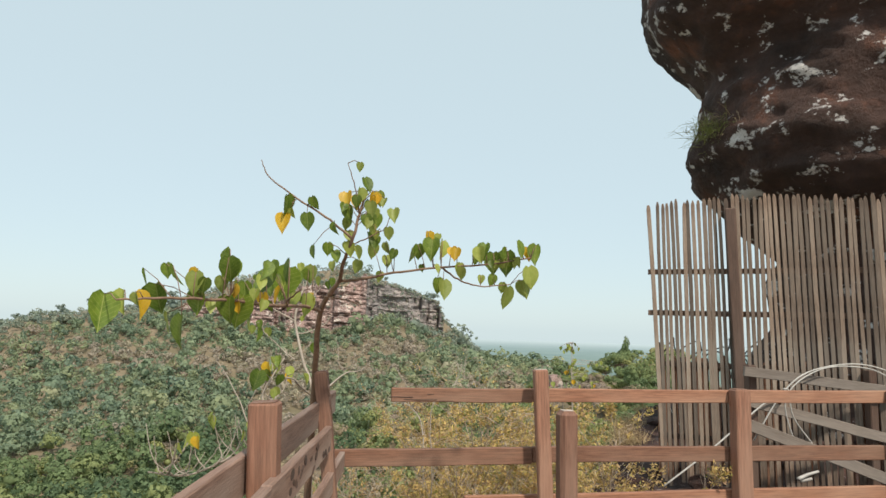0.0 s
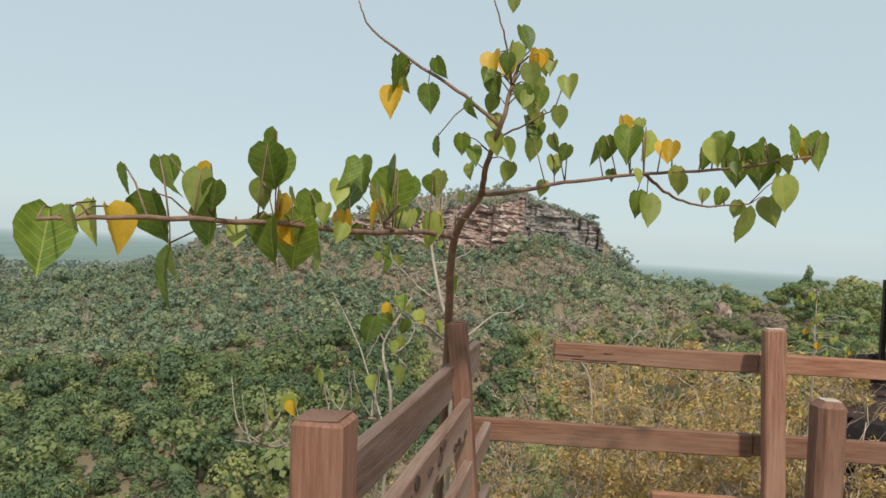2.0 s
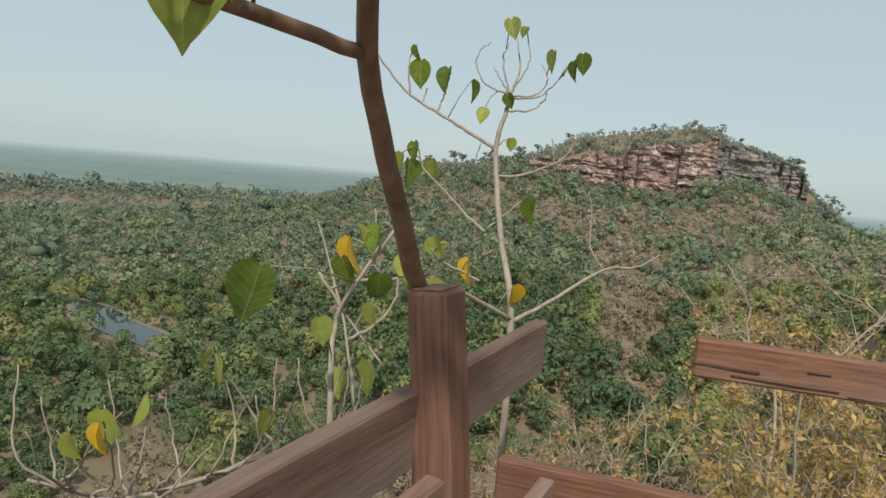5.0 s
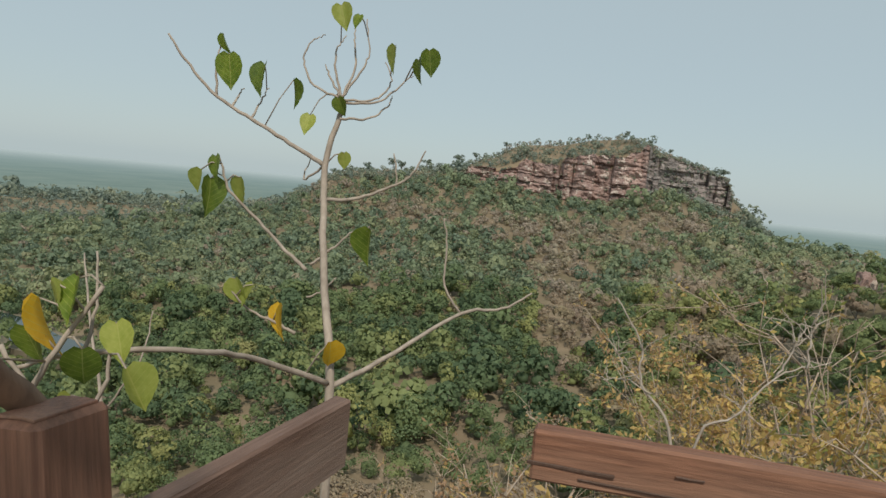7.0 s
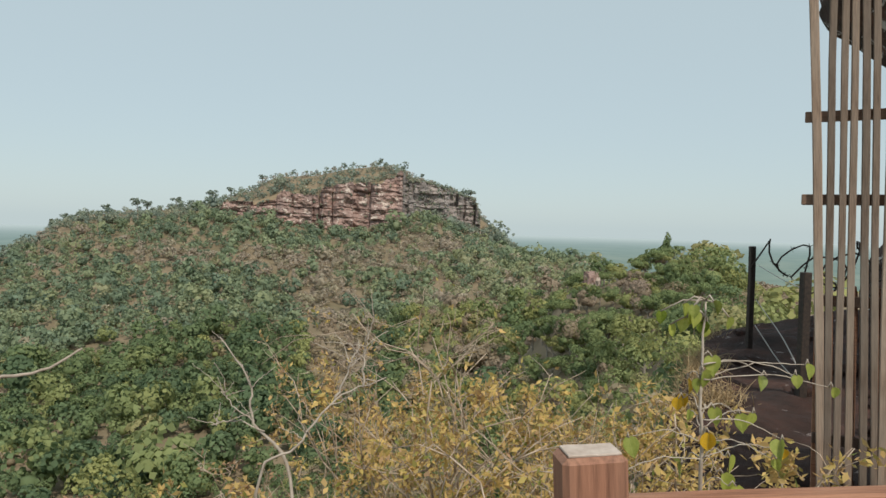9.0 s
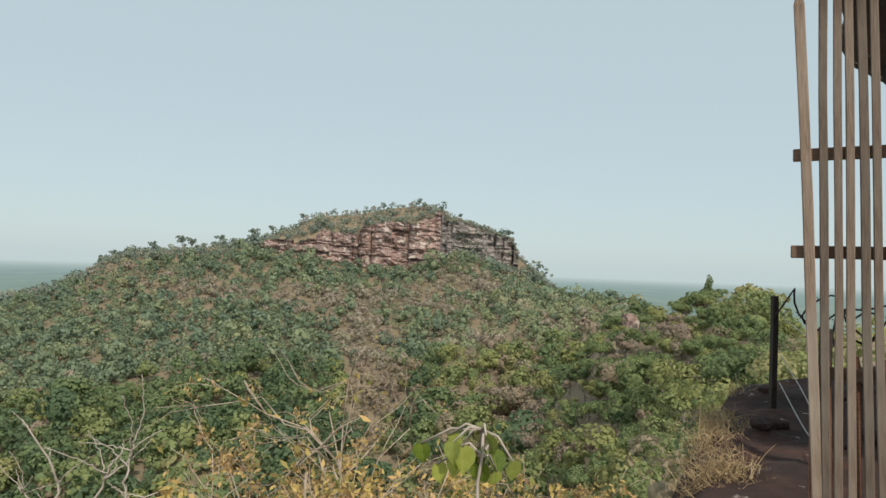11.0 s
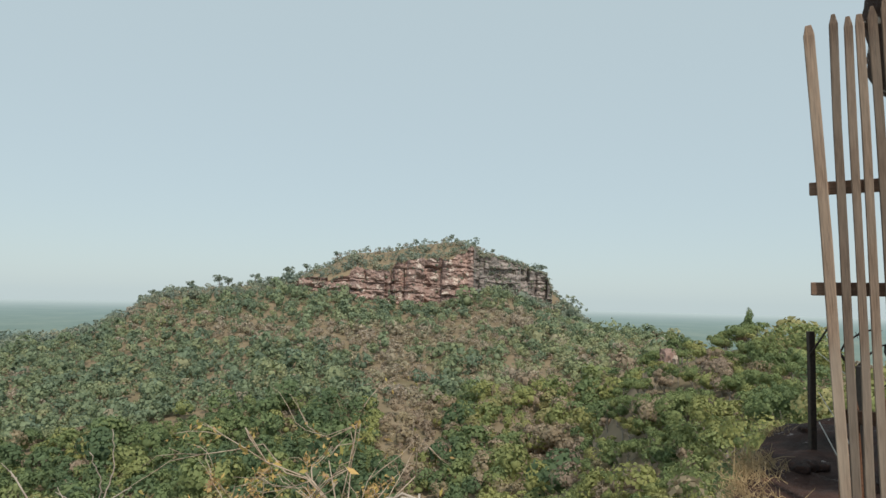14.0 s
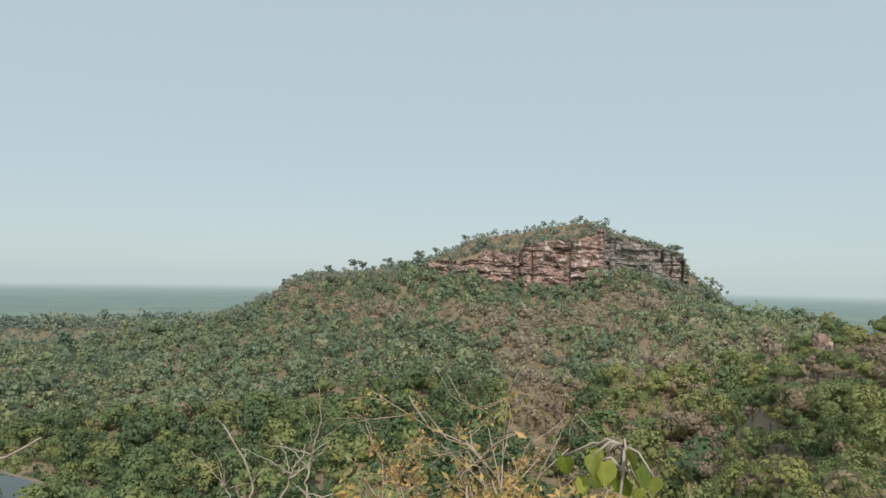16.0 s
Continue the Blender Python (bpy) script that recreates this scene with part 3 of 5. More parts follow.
# ---- sandstone cliff of the table mountain ----
def cliff_face(b0, b1, seed):
    """Points of a sandstone wall in uneven beds, broken by upright joints into buttresses and recesses."""
    rng = np.random.default_rng(seed)
    cols, rows = int((b1 - b0) * 26), 64
    bs = np.linspace(b0, b1, cols)
    metre = np.radians(bs) * 560
    foot = R_FOOT * np.tan(np.radians(smooth_interp(bs, FOOT_B, RIM_FOOT))) - 6
    top = R_TOP * np.tan(np.radians(smooth_interp(bs, TOP_B, RIM_TOP))) + 1.0
    edges = np.cumsum(rng.choice([4, 7, 11, 18, 24], 60) * rng.uniform(0.8, 1.2, 60)) + metre.min() - 5
    block = np.searchsorted(edges, metre)
    depth = rng.normal(0, 3.4, 100)[block]
    top = top + rng.normal(0, 1.3, 100)[block] + np.array([1.6 * noise.fractal(Vector((m * 0.11, 4.0, 0)), 0.8, 2.0, 4) for m in metre])
    cracks = edges[(edges > metre.min()) & (edges < metre.max())]
    wide = rng.uniform(0.5, 1.8, len(cracks))
    deep = rng.uniform(0.5, 8.0, len(cracks))
    fade = rng.uniform(-0.3, 0.7, len(cracks))
    beds = np.cumsum(rng.choice([2.5, 4, 7, 10], 14) * rng.uniform(0.8, 1.2, 14)) - 16
    out_by = rng.normal(0, 1.3, (15, 100))
    sharp = rng.uniform(0.0, 2.6, (15, 100))
    grid = []
    for k in range(rows):
        t = k / (rows - 1)
        z = foot + (top - foot) * t
        warp = np.array([2.2 * noise.noise(Vector((m * 0.035, zz * 0.03, 3.0))) + 0.8 * noise.noise(Vector((m * 0.2, zz * 0.1, 9.0))) for m, zz in zip(metre, z)])
        tilt = z + 0.03 * metre + warp
        bed = np.searchsorted(beds, tilt)
        gap = np.abs(tilt[:, None] - beds).min(1)
        cut = sharp[bed, block] * np.exp(-(gap / 0.6) ** 2)
        side = metre + 1.5 * warp
        notch = (np.exp(-((side[:, None] - cracks) / wide) ** 2) * deep * np.clip((t - fade) * 2, 0, 1)).sum(1)
        rough = np.array([2.6 * noise.fractal(Vector((m * 0.13, zz * 0.2, 7.0)), 0.8, 2.1, 6) for m, zz in zip(metre, z)])
        hollow = np.array([16.0 * max(0.0, noise.noise(Vector((m * 0.05, zz * 0.07, 21.0))) - 0.2) for m, zz in zip(metre, z)])
        r = 549.0 - depth + notch + cut - out_by[bed, block] - rough + hollow * (1 - 0.6 * t) - 2.5 * (1 - t)
        x, y = place(bs, r + recede(bs))
        grid.append(np.stack([x, y, z], -1))
    x, y = place(bs, 571.0 + recede(bs))
    grid.append(np.stack([x, y, top - 0.5], -1))
    return np.array(grid)


def cliff(name, label, b0, b1, mat, seed, shrubs):
    """A cliff face, and scrub that clings to its ledges."""
    grid = cliff_face(b0, b1, seed)
    rows, cols = grid.shape[:2]
    faces = [(k * cols + i, k * cols + i + 1, (k + 1) * cols + i + 1, (k + 1) * cols + i) for k in range(rows - 1) for i in range(cols - 1)]
    tagged_mesh(name, mesh_of(name, grid.reshape(-1, 3).tolist(), faces, mat), label, "cliff", kind="structure")
    rng = np.random.default_rng(seed + 1)
    kk = (rng.random(shrubs) ** 0.8 * (rows - 2)).astype(int)
    kk[:shrubs // 3] = rows - 2
    c = grid[kk, rng.integers(0, cols, shrubs)] + np.array([0, -0.5, 0.3])
    w = rng.uniform(0.6, 1.7, (shrubs, 1)) * rng.uniform(0.85, 1.15, (shrubs, 3))
    sp = rng.choice([0.1, 0.25, 0.45, 0.75], shrubs) + rng.uniform(-0.05, 0.05, shrubs)
    q, qs, qn = clump_arrays(c, w, sp, 30, 0.8, rng, 4)
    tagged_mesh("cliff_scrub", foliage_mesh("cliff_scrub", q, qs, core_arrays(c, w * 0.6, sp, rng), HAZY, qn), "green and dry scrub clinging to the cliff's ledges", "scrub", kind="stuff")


cliff("cliff", "pinkish-brown banded sandstone cliff round the table mountain", -11.6, 3.45, CLIFF, 21, 150)
# east face: its shade and haze are in the rock colour
cliff("cliff", "sandstone cliff on the mountain's far side, greyed for shade and haze", 3.45, 10.1, CLIFF_SHADED, 25, 260)


# ---- single trees of the right-hand ridge and of the skyline ----
def tree_crown(seed, count=420, leaf=0.30, spec=0.25, spread=(3.6, 3.6, 2.8)):
    rng = np.random.default_rng(seed)
    k = 7
    c = rng.normal(size=(k, 3)) * np.array(spread) * 0.40
    c[:, 2] = np.abs(c[:, 2]) * 0.9
    ax = np.tile(np.array(spread) * 0.52, (k, 1)) * rng.uniform(0.7, 1.15, (k, 1))
    sp = np.clip(rng.normal(spec, 0.05, k), 0, 1)
    q, qs, qn = clump_arrays(c, ax, sp, count // k * 5, leaf * 0.85 * 3.5 / np.mean(spread), rng, 5)
    cores = core_arrays(c, ax * 0.45, sp, rng)
    return q, qs, qn, cores


def tree_proto(name, label, seed, spec, tall, spread, group, mat=FOREST):
    rnd = random.Random(seed)
    e = thing(name, label, "tree", group=group)
    q, qs, qn, cores = tree_crown(seed, spec=spec, spread=spread)
    off = np.array([0, 0, tall])
    me = foliage_mesh("crown", q + off, qs, (cores[0] + off, cores[1], cores[2]), mat, qn)
    lines = [(bent([(0, 0, -1.5), (rnd.uniform(-.2, .2), rnd.uniform(-.2, .2), tall * 0.5), (0, 0, tall)], 3), 0.22, 0.10)]
    for k in range(4):
        a = k * 1.57 + rnd.uniform(-.4, .4)
        h = tall * rnd.uniform(0.5, 0.9)
        lines.append((bent([(0, 0, h), (math.cos(a) * spread[0] * .3, math.sin(a) * spread[0] * .3, h + spread[2] * .3), (math.cos(a) * spread[0] * .6, math.sin(a) * spread[0] * .6, h + spread[2] * .6)], 3), 0.09, 0.03))
    part("trunk", tubes_mesh("trunk", lines, TRUNK_FAR, 5), e)
    part("crown", me, e)
    return e


protos = [tree_proto("tree", "leafy green tree on the wooded ridge", 31, 0.30, 3.2, (3.3, 3.3, 2.6), "ridge trees"),
          tree_proto("tree", "dark green tree on the wooded ridge", 32, 0.17, 3.8, (3.0, 3.0, 3.0), "ridge trees"),
          tree_proto("tree", "yellow-green tree on the wooded ridge", 33, 0.48, 2.6, (2.8, 2.8, 2.2), "ridge trees"),
          tree_proto("tree", "dry brown half-bare tree on the wooded ridge", 34, 0.85, 2.6, (2.6, 2.6, 2.2), "ridge trees")]
rng = np.random.default_rng(77)
tb, tr_ = [], []
for _try in range(5000):
    if len(tb) >= 170:
        break
    b, r = rng.uniform(12.5, 29.5), math.sqrt(rng.uniform(72 ** 2, 158 ** 2))
    if all((b - b2) ** 2 * (r * 0.0175) ** 2 + (r - r2) ** 2 > 3.6 ** 2 for b2, r2 in zip(tb, tr_)):
        tb.append(b), tr_.append(r)
for b, r in zip(tb, tr_):
    pick = rng.choice(4, p=[0.42, 0.14, 0.30, 0.14])
    x, y = place(b, r)
    z = float(height(b, r))
    s = rng.uniform(0.75, 1.2) * 0.85
    o = protos[pick]
    if "used" not in o:
        o["used"] = 1
        cp = o
    else:
        cp = copy_thing(o, Matrix())
    cp.matrix_basis = pose(x, y, z - 0.4, 0, 0, rng.uniform(0, 360)) @ Matrix.Diagonal((s, s, s, 1))
for o in protos:
    if "used" in o:
        del o["used"]
for o in list(bpy.data.objects):
    if "used" in o:
        del o["used"]

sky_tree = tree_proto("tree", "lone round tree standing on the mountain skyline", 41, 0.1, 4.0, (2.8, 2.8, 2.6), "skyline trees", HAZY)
spots = [(-17.6, 618, 1.9), (-16.9, 620, 1.5), (-14.8, 620, 1.5), (-12.1, 620, 1.8), (-10.7, 622, 1.3), (9.2, 655, 1.6), (5.0, 640, 1.0), (-19.8, 616, 1.3), (11.65, 600, 0.9), (-26.3, 600, 1.1), (-8.2, 625, 1.2), (1.5, 628, 1.0), (-22.6, 610, 1.2), (13.0, 600, 0.7)]
for k, (b, r, s) in enumerate(spots):
    x, y = place(b, r)
    cp = sky_tree if k == 0 else copy_thing(sky_tree, Matrix())
    cp.matrix_basis = pose(x, y, float(height(b, r)) - 0.5, 0, 0, k * 70) @ Matrix.Diagonal((s, s, s * 1.1, 1))


bm = bmesh.new()
bmesh.ops.create_icosphere(bm, subdivisions=4, radius=1.0)
for v in bm.verts:
    p = Vector((max(-0.7, min(0.7, v.co.x)) * 1.4, v.co.y, max(-0.6, min(0.55, v.co.z)) * 1.2))
    v.co = p * (1 + 0.25 * noise.fractal(p * 1.7, 0.9, 2.1, 4))
me = bpy.data.meshes.new("outcrop")
bm.to_mesh(me)
bm.free()
me.materials.append(CLIFF)
x, y = place(19.6, 148.0)
ridge_rock = tagged_mesh("outcrop", me, "small reddish rock outcrop among the ridge trees", "rock")
ridge_rock.matrix_basis = pose(x, y, float(height(19.6, 148.0)) + 1.5, 0, 0, 20) @ Matrix.Diagonal((1.7, 1.4, 3.4, 1))
ridge_tree = copy_thing(protos[1], Matrix())
x, y = place(25.4, 150.0)
ridge_tree.matrix_basis = pose(x, y, float(height(25.4, 150.0)), 0, 0, 40) @ Matrix.Diagonal((0.55, 0.55, 1.02, 1))

# ---- lookout platform and its railing ----
deck = thing("floor_deck", "worn brown plank deck of the lookout", "floor", kind="structure")
plank = board_mesh("plank", (0.145, 9.2, 0.04), DECK, 0.004, 0.001, 3, 3, 1)
for k in range(46):
    part("plank", plank, deck, m=pose(-0.62 + k * 0.152, 0.42, -0.021 + 0.001 * (k % 3)))
tagged_mesh("deck_joists", board_mesh("deck_joists", (7.0, 9.0, 0.9), DECK, 0.01, 0.0, 1, 1, 0), "dark timber base under the plank deck", "base", kind="structure").location = (2.8, 0.42, -0.51)


def leaning(x, y, z, lean, turn=0.0):
    return pose(x, y, z) @ pose(0, 0, 0, 0, -lean, turn)


def add_post(group, label, x, y, top, w, d, lean, turn=0.0, mat=WOOD_Z, seed=0, foot=0.0, chamfer=0.008, end=WOOD_Z):
    """A square post whose top centre is at (x, y, top), leaning a little to the left."""
    h = top - foot
    me = board_mesh("post", (w, d, h), mat, chamfer, 0.002, seed, 7, 2)
    ob = tagged_mesh("railing_post", me, label, "post", group)
    ob.matrix_basis = leaning(x, y, top, lean, turn) @ pose(0, 0, -h / 2)
    part("worn_top", board_mesh("worn_top", (w - 2 * chamfer - 0.002, d - 2 * chamfer - 0.002, 0.004), end, 0.001, 0.0006, seed + 40, 2, 0), ob, "pale worn end grain" if end is WORN else "rough brown end grain", pose(0, 0, h / 2 + 0.002))
    return ob


G = "railing posts"
add_post(G, "leaning reddish corner post of the lookout railing", -0.107, 4.39, 1.241, 0.078, 0.098, 7.0, -8, seed=1)
add_post(G, "square reddish post of the side railing", -0.306, 2.75, 1.236, 0.105, 0.10, 2.5, -8, seed=2)
add_post(G, "square reddish post of the side railing", -0.53, 0.9, 1.236, 0.105, 0.10, 2.0, -8, seed=3)
add_post(G, "tall reddish post carrying the front rails", 1.437, 4.850, 1.252, 0.100, 0.065, 3.0, 0, seed=4, end=WORN)
add_post(G, "short free-standing post with a pale worn top", 1.421, 4.268, 1.036, 0.118, 0.112, 0.5, 4, seed=5, chamfer=0.024, end=WORN)
add_post(G, "reddish post carrying the front rails", 3.06, 4.935, 1.130, 0.125, 0.105, 0.8, 0, seed=6)
add_post(G, "reddish post carrying the front rails", 4.465, 4.935, 1.150, 0.125, 0.105, 0.5, 0, seed=7)


def slab_shape(outline, thick):
    """Vertices and faces of a thin flat disc with the given outline."""
    n = len(outline)
    verts = [(x, y, z) for z in (0, thick) for x, y in outline]
    faces = [tuple(range(n))[::-1], tuple(range(n, 2 * n))] + [(k, (k + 1) % n, (k + 1) % n + n, k + n) for k in range(n)]
    return verts, faces


def add_rail(label, a, b, high, thick, mat, seed, group, cracked=False, knots=0):
    """A sawn rail with its top edge running from a to b."""
    a, b = Vector(a), Vector(b)
    n = (b - a).length
    me = board_mesh("rail", (n, thick, high), mat, 0.005, 0.0022, seed, 9, 0)
    ob = tagged_mesh("rail", me, label, "rail", group)
    ob.matrix_basis = frame_to(a - Vector((0, 0, high / 2)), b - Vector((0, 0, high / 2)))
    if cracked:
        for k, (s, z, w, h) in enumerate([(-0.43, -0.012, 0.16, 0.007), (-0.30, -0.03, 0.24, 0.004), (-0.12, -0.038, 0.10, 0.003), (-0.23, 0.008, 0.05, 0.004)]):
            split = board_mesh("crack", (w, 0.004, h), WOOD_DARK, 0.0012, 0.0006, seed + k, 3, 0)
            part("crack", split, ob, "dark drying crack", pose(s * n, -thick / 2 - 0.001, z))
    r2 = random.Random(seed)
    for k in range(knots):
        w, h = r2.uniform(0.02, 0.05), r2.uniform(0.008, 0.022)
        knot = mesh_of("knot", *slab_shape([(w * math.cos(a2), h * math.sin(a2)) for a2 in np.linspace(0, 6.283, 11)[:-1]], 0.003), WOOD_DARK)
        part("knot", knot, ob, "dark knot hole", pose(r2.uniform(-0.45, 0.45) * n, thick / 2 + 0.004, r2.uniform(-0.38, 0.3) * high, 90, r2.uniform(-30, 30), 0))
    return ob


F = "front rails"
add_rail("reddish-brown top rail with a split free end", (0.391, 5.025, 1.092), (1.432, 5.020, 1.103), 0.098, 0.045, WOOD_X, 11, F, True)
add_rail("reddish-brown top rail of the front railing", (1.437, 5.024, 1.101), (4.65, 5.024, 1.135), 0.098, 0.045, WOOD_X, 12, F)
add_rail("reddish-brown middle rail of the front railing", (-0.085, 5.035, 0.662), (1.432, 5.025, 0.684), 0.118, 0.045, WOOD_X, 13, F)
add_rail("reddish-brown middle rail of the front railing", (1.437, 5.026, 0.686), (4.65, 5.026, 0.700), 0.112, 0.045, WOOD_X, 14, F)
add_rail("reddish-brown bottom rail of the front railing", (0.94, 5.027, 0.345), (4.65, 5.027, 0.385), 0.118, 0.045, WOOD_X, 15, F)
S = "side rails"
add_rail("greyed outer top board of the side railing", (-0.012, 5.078, 1.062), (-0.345, 3.0, 1.05), 0.150, 0.04, WOOD_B, 21, S)
add_rail("greyed outer top board of the side railing", (-0.346, 2.99, 1.05), (-0.76, 0.2, 1.05), 0.150, 0.04, WOOD_B, 22, S)
add_rail("greyed inner board with knots, side railing", (-0.046, 4.29, 0.932), (-0.272, 2.55, 0.985), 0.142, 0.04, WOOD_B, 23, S, knots=16)
add_rail("greyed inner board of the side railing", (-0.273, 2.54, 0.985), (-0.58, 0.2, 1.0), 0.142, 0.04, WOOD_B, 24, S, knots=12)
add_rail("reddish lower outer board of the side railing", (0.065, 4.968, 0.662), (-0.42, 1.6, 0.66), 0.125, 0.04, WOOD_B, 25, S)
add_rail("reddish lowest board of the side railing", (0.075, 4.97, 0.335), (-0.42, 1.6, 0.33), 0.125, 0.04, WOOD_B, 26, S)


# ---- slatted screen fence below the overhang ----
FA, FD = Vector((3.665, 7.47, 0)), Vector((0.855, -0.519, 0)).normalized()
FN = Vector((FD.y, -FD.x, 0))
screen = thing("slat_fence", "weathered grey-brown fence of pointed wooden slats", "fence")
rnd = random.Random(8)
for k in range(60):
    u = 0.025 + k * 0.0575 + rnd.uniform(-0.007, 0.007)
    w = rnd.uniform(0.035, 0.047)
    back = u > 1.15
    top = 3.10 - 0.02 * max(0, 1 - u * 1.5) + rnd.uniform(-0.035, 0.03) + (0.03 if 0.5 < u < 1.4 else 0) - 0.05 * max(0, u - 1.6)
    if k in (44, 45):
        top -= 0.22
    bottom = -0.1 + rnd.uniform(-0.05, 0.06)
    h = top - bottom
    me = board_mesh("slat", (w, 0.018, h), WOOD_OLD, 0.004, 0.003, 100 + k, 5, 2, pointed=rnd.uniform(0.35, 0.8))
    lean = 4.0 if k == 0 else 2.4 + rnd.uniform(-0.7, 0.7)
    p = FA + FD * u + FN * (0.012 + rnd.uniform(0, 0.006))
    m = Matrix.Translation((p.x, p.y, 1.8)) @ pose(0, 0, 0, 0, 0, math.degrees(math.atan2(FD.y, FD.x))) @ pose(0, 0, 0, 0, -lean + 1.0) @ pose(0, 0, (top + bottom) / 2 - 1.8)
    part("slat", me, screen, m=m)
for k in range(58):
    u = 0.055 + k * 0.0575 + rnd.uniform(-0.012, 0.012)
    top, w = 1.34 + rnd.uniform(-0.09, 0.06), rnd.uniform(0.026, 0.038)
    me = board_mesh("short_slat", (w, 0.014, top), WOOD_X, 0.003, 0.003, 200 + k, 4, 2, pointed=rnd.uniform(0.2, 0.6))
    p = FA + FD * (u + 0.035) - FN * 0.045
    part("short_slat", me, screen, m=Matrix.Translation((p.x, p.y, 0)) @ pose(0, 0, 0, 0, 0, math.degrees(math.atan2(FD.y, FD.x))) @ pose(0, 0, 0, 0, -1.2 + rnd.uniform(-0.8, 0.8)) @ pose(0, 0, top / 2 - 0.06))
for z in (2.262, 1.782, 1.20, 0.40):
    a = FA + FD * (-0.055 if z > 1.5 else 0.05) - FN * 0.02 + Vector((0, 0, z))
    b = FA + FD * 3.42 - FN * 0.02 + Vector((0, 0, z + 0.02))
    part("batten", board_mesh("batten", ((b - a).length, 0.022, 0.062), WOOD_DARK if z < 1 else wood("wood_batten", (0.14, 0.08, 0.05), (0.30, 0.18, 0.125), (0.32, 0.25, 0.2), 0.5, (0.6, 12, 12), 0.85), 0.004, 0.002, int(z * 10), 7, 0), screen, m=frame_to(a, b))
fp = FA + FD * 0.90 + FN * 0.075
part("fence_post", board_mesh("fence_post", (0.115, 0.10, 3.1), WOOD_DARK, 0.012, 0.004, 9, 8, 2), screen, "dark brown square post", leaning(fp.x, fp.y, 1.42, 2.0, -31))
for u, n2 in ((2.9, 0.07),):
    p = FA + FD * u + FN * n2
    part("fence_post", board_mesh("fence_post", (0.10, 0.10, 2.9), WOOD_DARK, 0.012, 0.004, 10, 8, 2), screen, "dark brown square post", leaning(p.x, p.y, 1.3, 1.0, -31))

# loose planks and cables stacked behind the front railing
PG = "loose planks"
for k, (a, b, high) in enumerate([((3.97, 6.22, 1.20), (5.7, 6.16, 1.03), 0.095), ((4.05, 6.27, 0.90), (5.7, 6.2, 0.53), 0.10), ((3.95, 6.12, 0.70), (5.75, 6.06, 0.07), 0.11)]):
    me = board_mesh("loose_plank", ((Vector(b) - Vector(a)).length, 0.035, high), WOOD_GREY, 0.005, 0.003, 60 + k, 6, 0)
    ob = tagged_mesh("loose_plank", me, "grey weathered plank leaning behind the railing", "plank", PG)
    ob.matrix_basis = frame_to(a, b)
prop = tagged_mesh("plank_stand", board_mesh("plank_stand", (0.09, 0.09, 1.75), WOOD_DARK, 0.008, 0.003, 66, 5, 2), "dark rough post that the loose planks rest on", "post")
prop.location = (5.45, 6.30, 0.36)
prop2 = tagged_mesh("plank_stand", board_mesh("plank_stand", (0.09, 0.09, 1.55), WOOD_DARK, 0.008, 0.003, 67, 5, 2), "dark rough post that the loose planks rest on", "post")
prop2.location = (4.12, 6.34, 0.48)
lines = [(bent([(4.02, 6.16, 0.55), (4.3, 6.13, 0.98), (4.60, 6.12, 1.21), (5.11, 6.12, 1.30), (5.55, 6.12, 1.22), (5.9, 6.1, 1.02)], 6), 0.008, 0.008),
         (bent([(4.45, 6.1, 0.42), (4.33, 6.1, 0.95), (4.72, 6.1, 1.24), (5.25, 6.1, 1.26), (5.6, 6.1, 1.12)], 6), 0.007, 0.007),
         (bent([(4.62, 6.09, 0.50), (4.40, 6.09, 0.78), (4.36, 6.09, 1.02), (4.30, 6.1, 1.05)], 6), 0.007, 0.007),
         (bent([(3.1, 6.2, 0.12), (3.6, 6.2, 0.46), (4.16, 6.18, 0.90), (4.4, 6.14, 1.02)], 6), 0.009, 0.009)]
tagged_mesh("cable", tubes_mesh("cable", lines, CABLE, 6), "loops of stiff pale cable hanging over the planks", "cable")
rag = [(bent([(4.36, 6.0, 0.22), (4.46, 6.0, 0.26), (4.58, 6.0, 0.29)], 4), 0.02, 0.012), (bent([(4.4, 6.02, 0.20), (4.52, 6.02, 0.22)], 3), 0.018, 0.014)]
tagged_mesh("cloth", tubes_mesh("cloth", rag, CABLE, 7), "crumpled pale rag lying on the rock", "rag")


# ---- rock ledge that the fence stands on ----
EDGE = [(1.9, 5.3), (2.7, 7.0), (3.35, 8.6), (4.45, 10.8), (5.7, 13.0), (6.6, 14.4), (8.0, 15.4)]
def ledge_height(x, y):
    ex = smooth_interp(np.array([y]), [p[1] for p in EDGE], [p[0] for p in EDGE])[0]
    inside = x - ex
    n1 = noise.fractal(Vector((x * 0.9, y * 0.9, 3.1)), 0.9, 2.1, 5)
    n2 = noise.fractal(Vector((x * 3.1, y * 3.1, 8.7)), 0.9, 2.1, 4)
    z = -0.17 + 0.10 * n1 + 0.035 * n2 + 0.10 * max(0, min(1, (inside - 0.4) / 2.0))
    z += 0.10 * max(0.0, x - 6.0) * max(0.0, min(1.0, (y - 10.5) / 2.5))
    if y > 14.2:
        z -= (y - 14.2) ** 2 * 0.35
    if inside < 0.35:
        d = 0.35 - inside + 0.12 * n1
        z -= 2.6 * max(0.0, d) ** 1.35
    return max(z, -9.0)


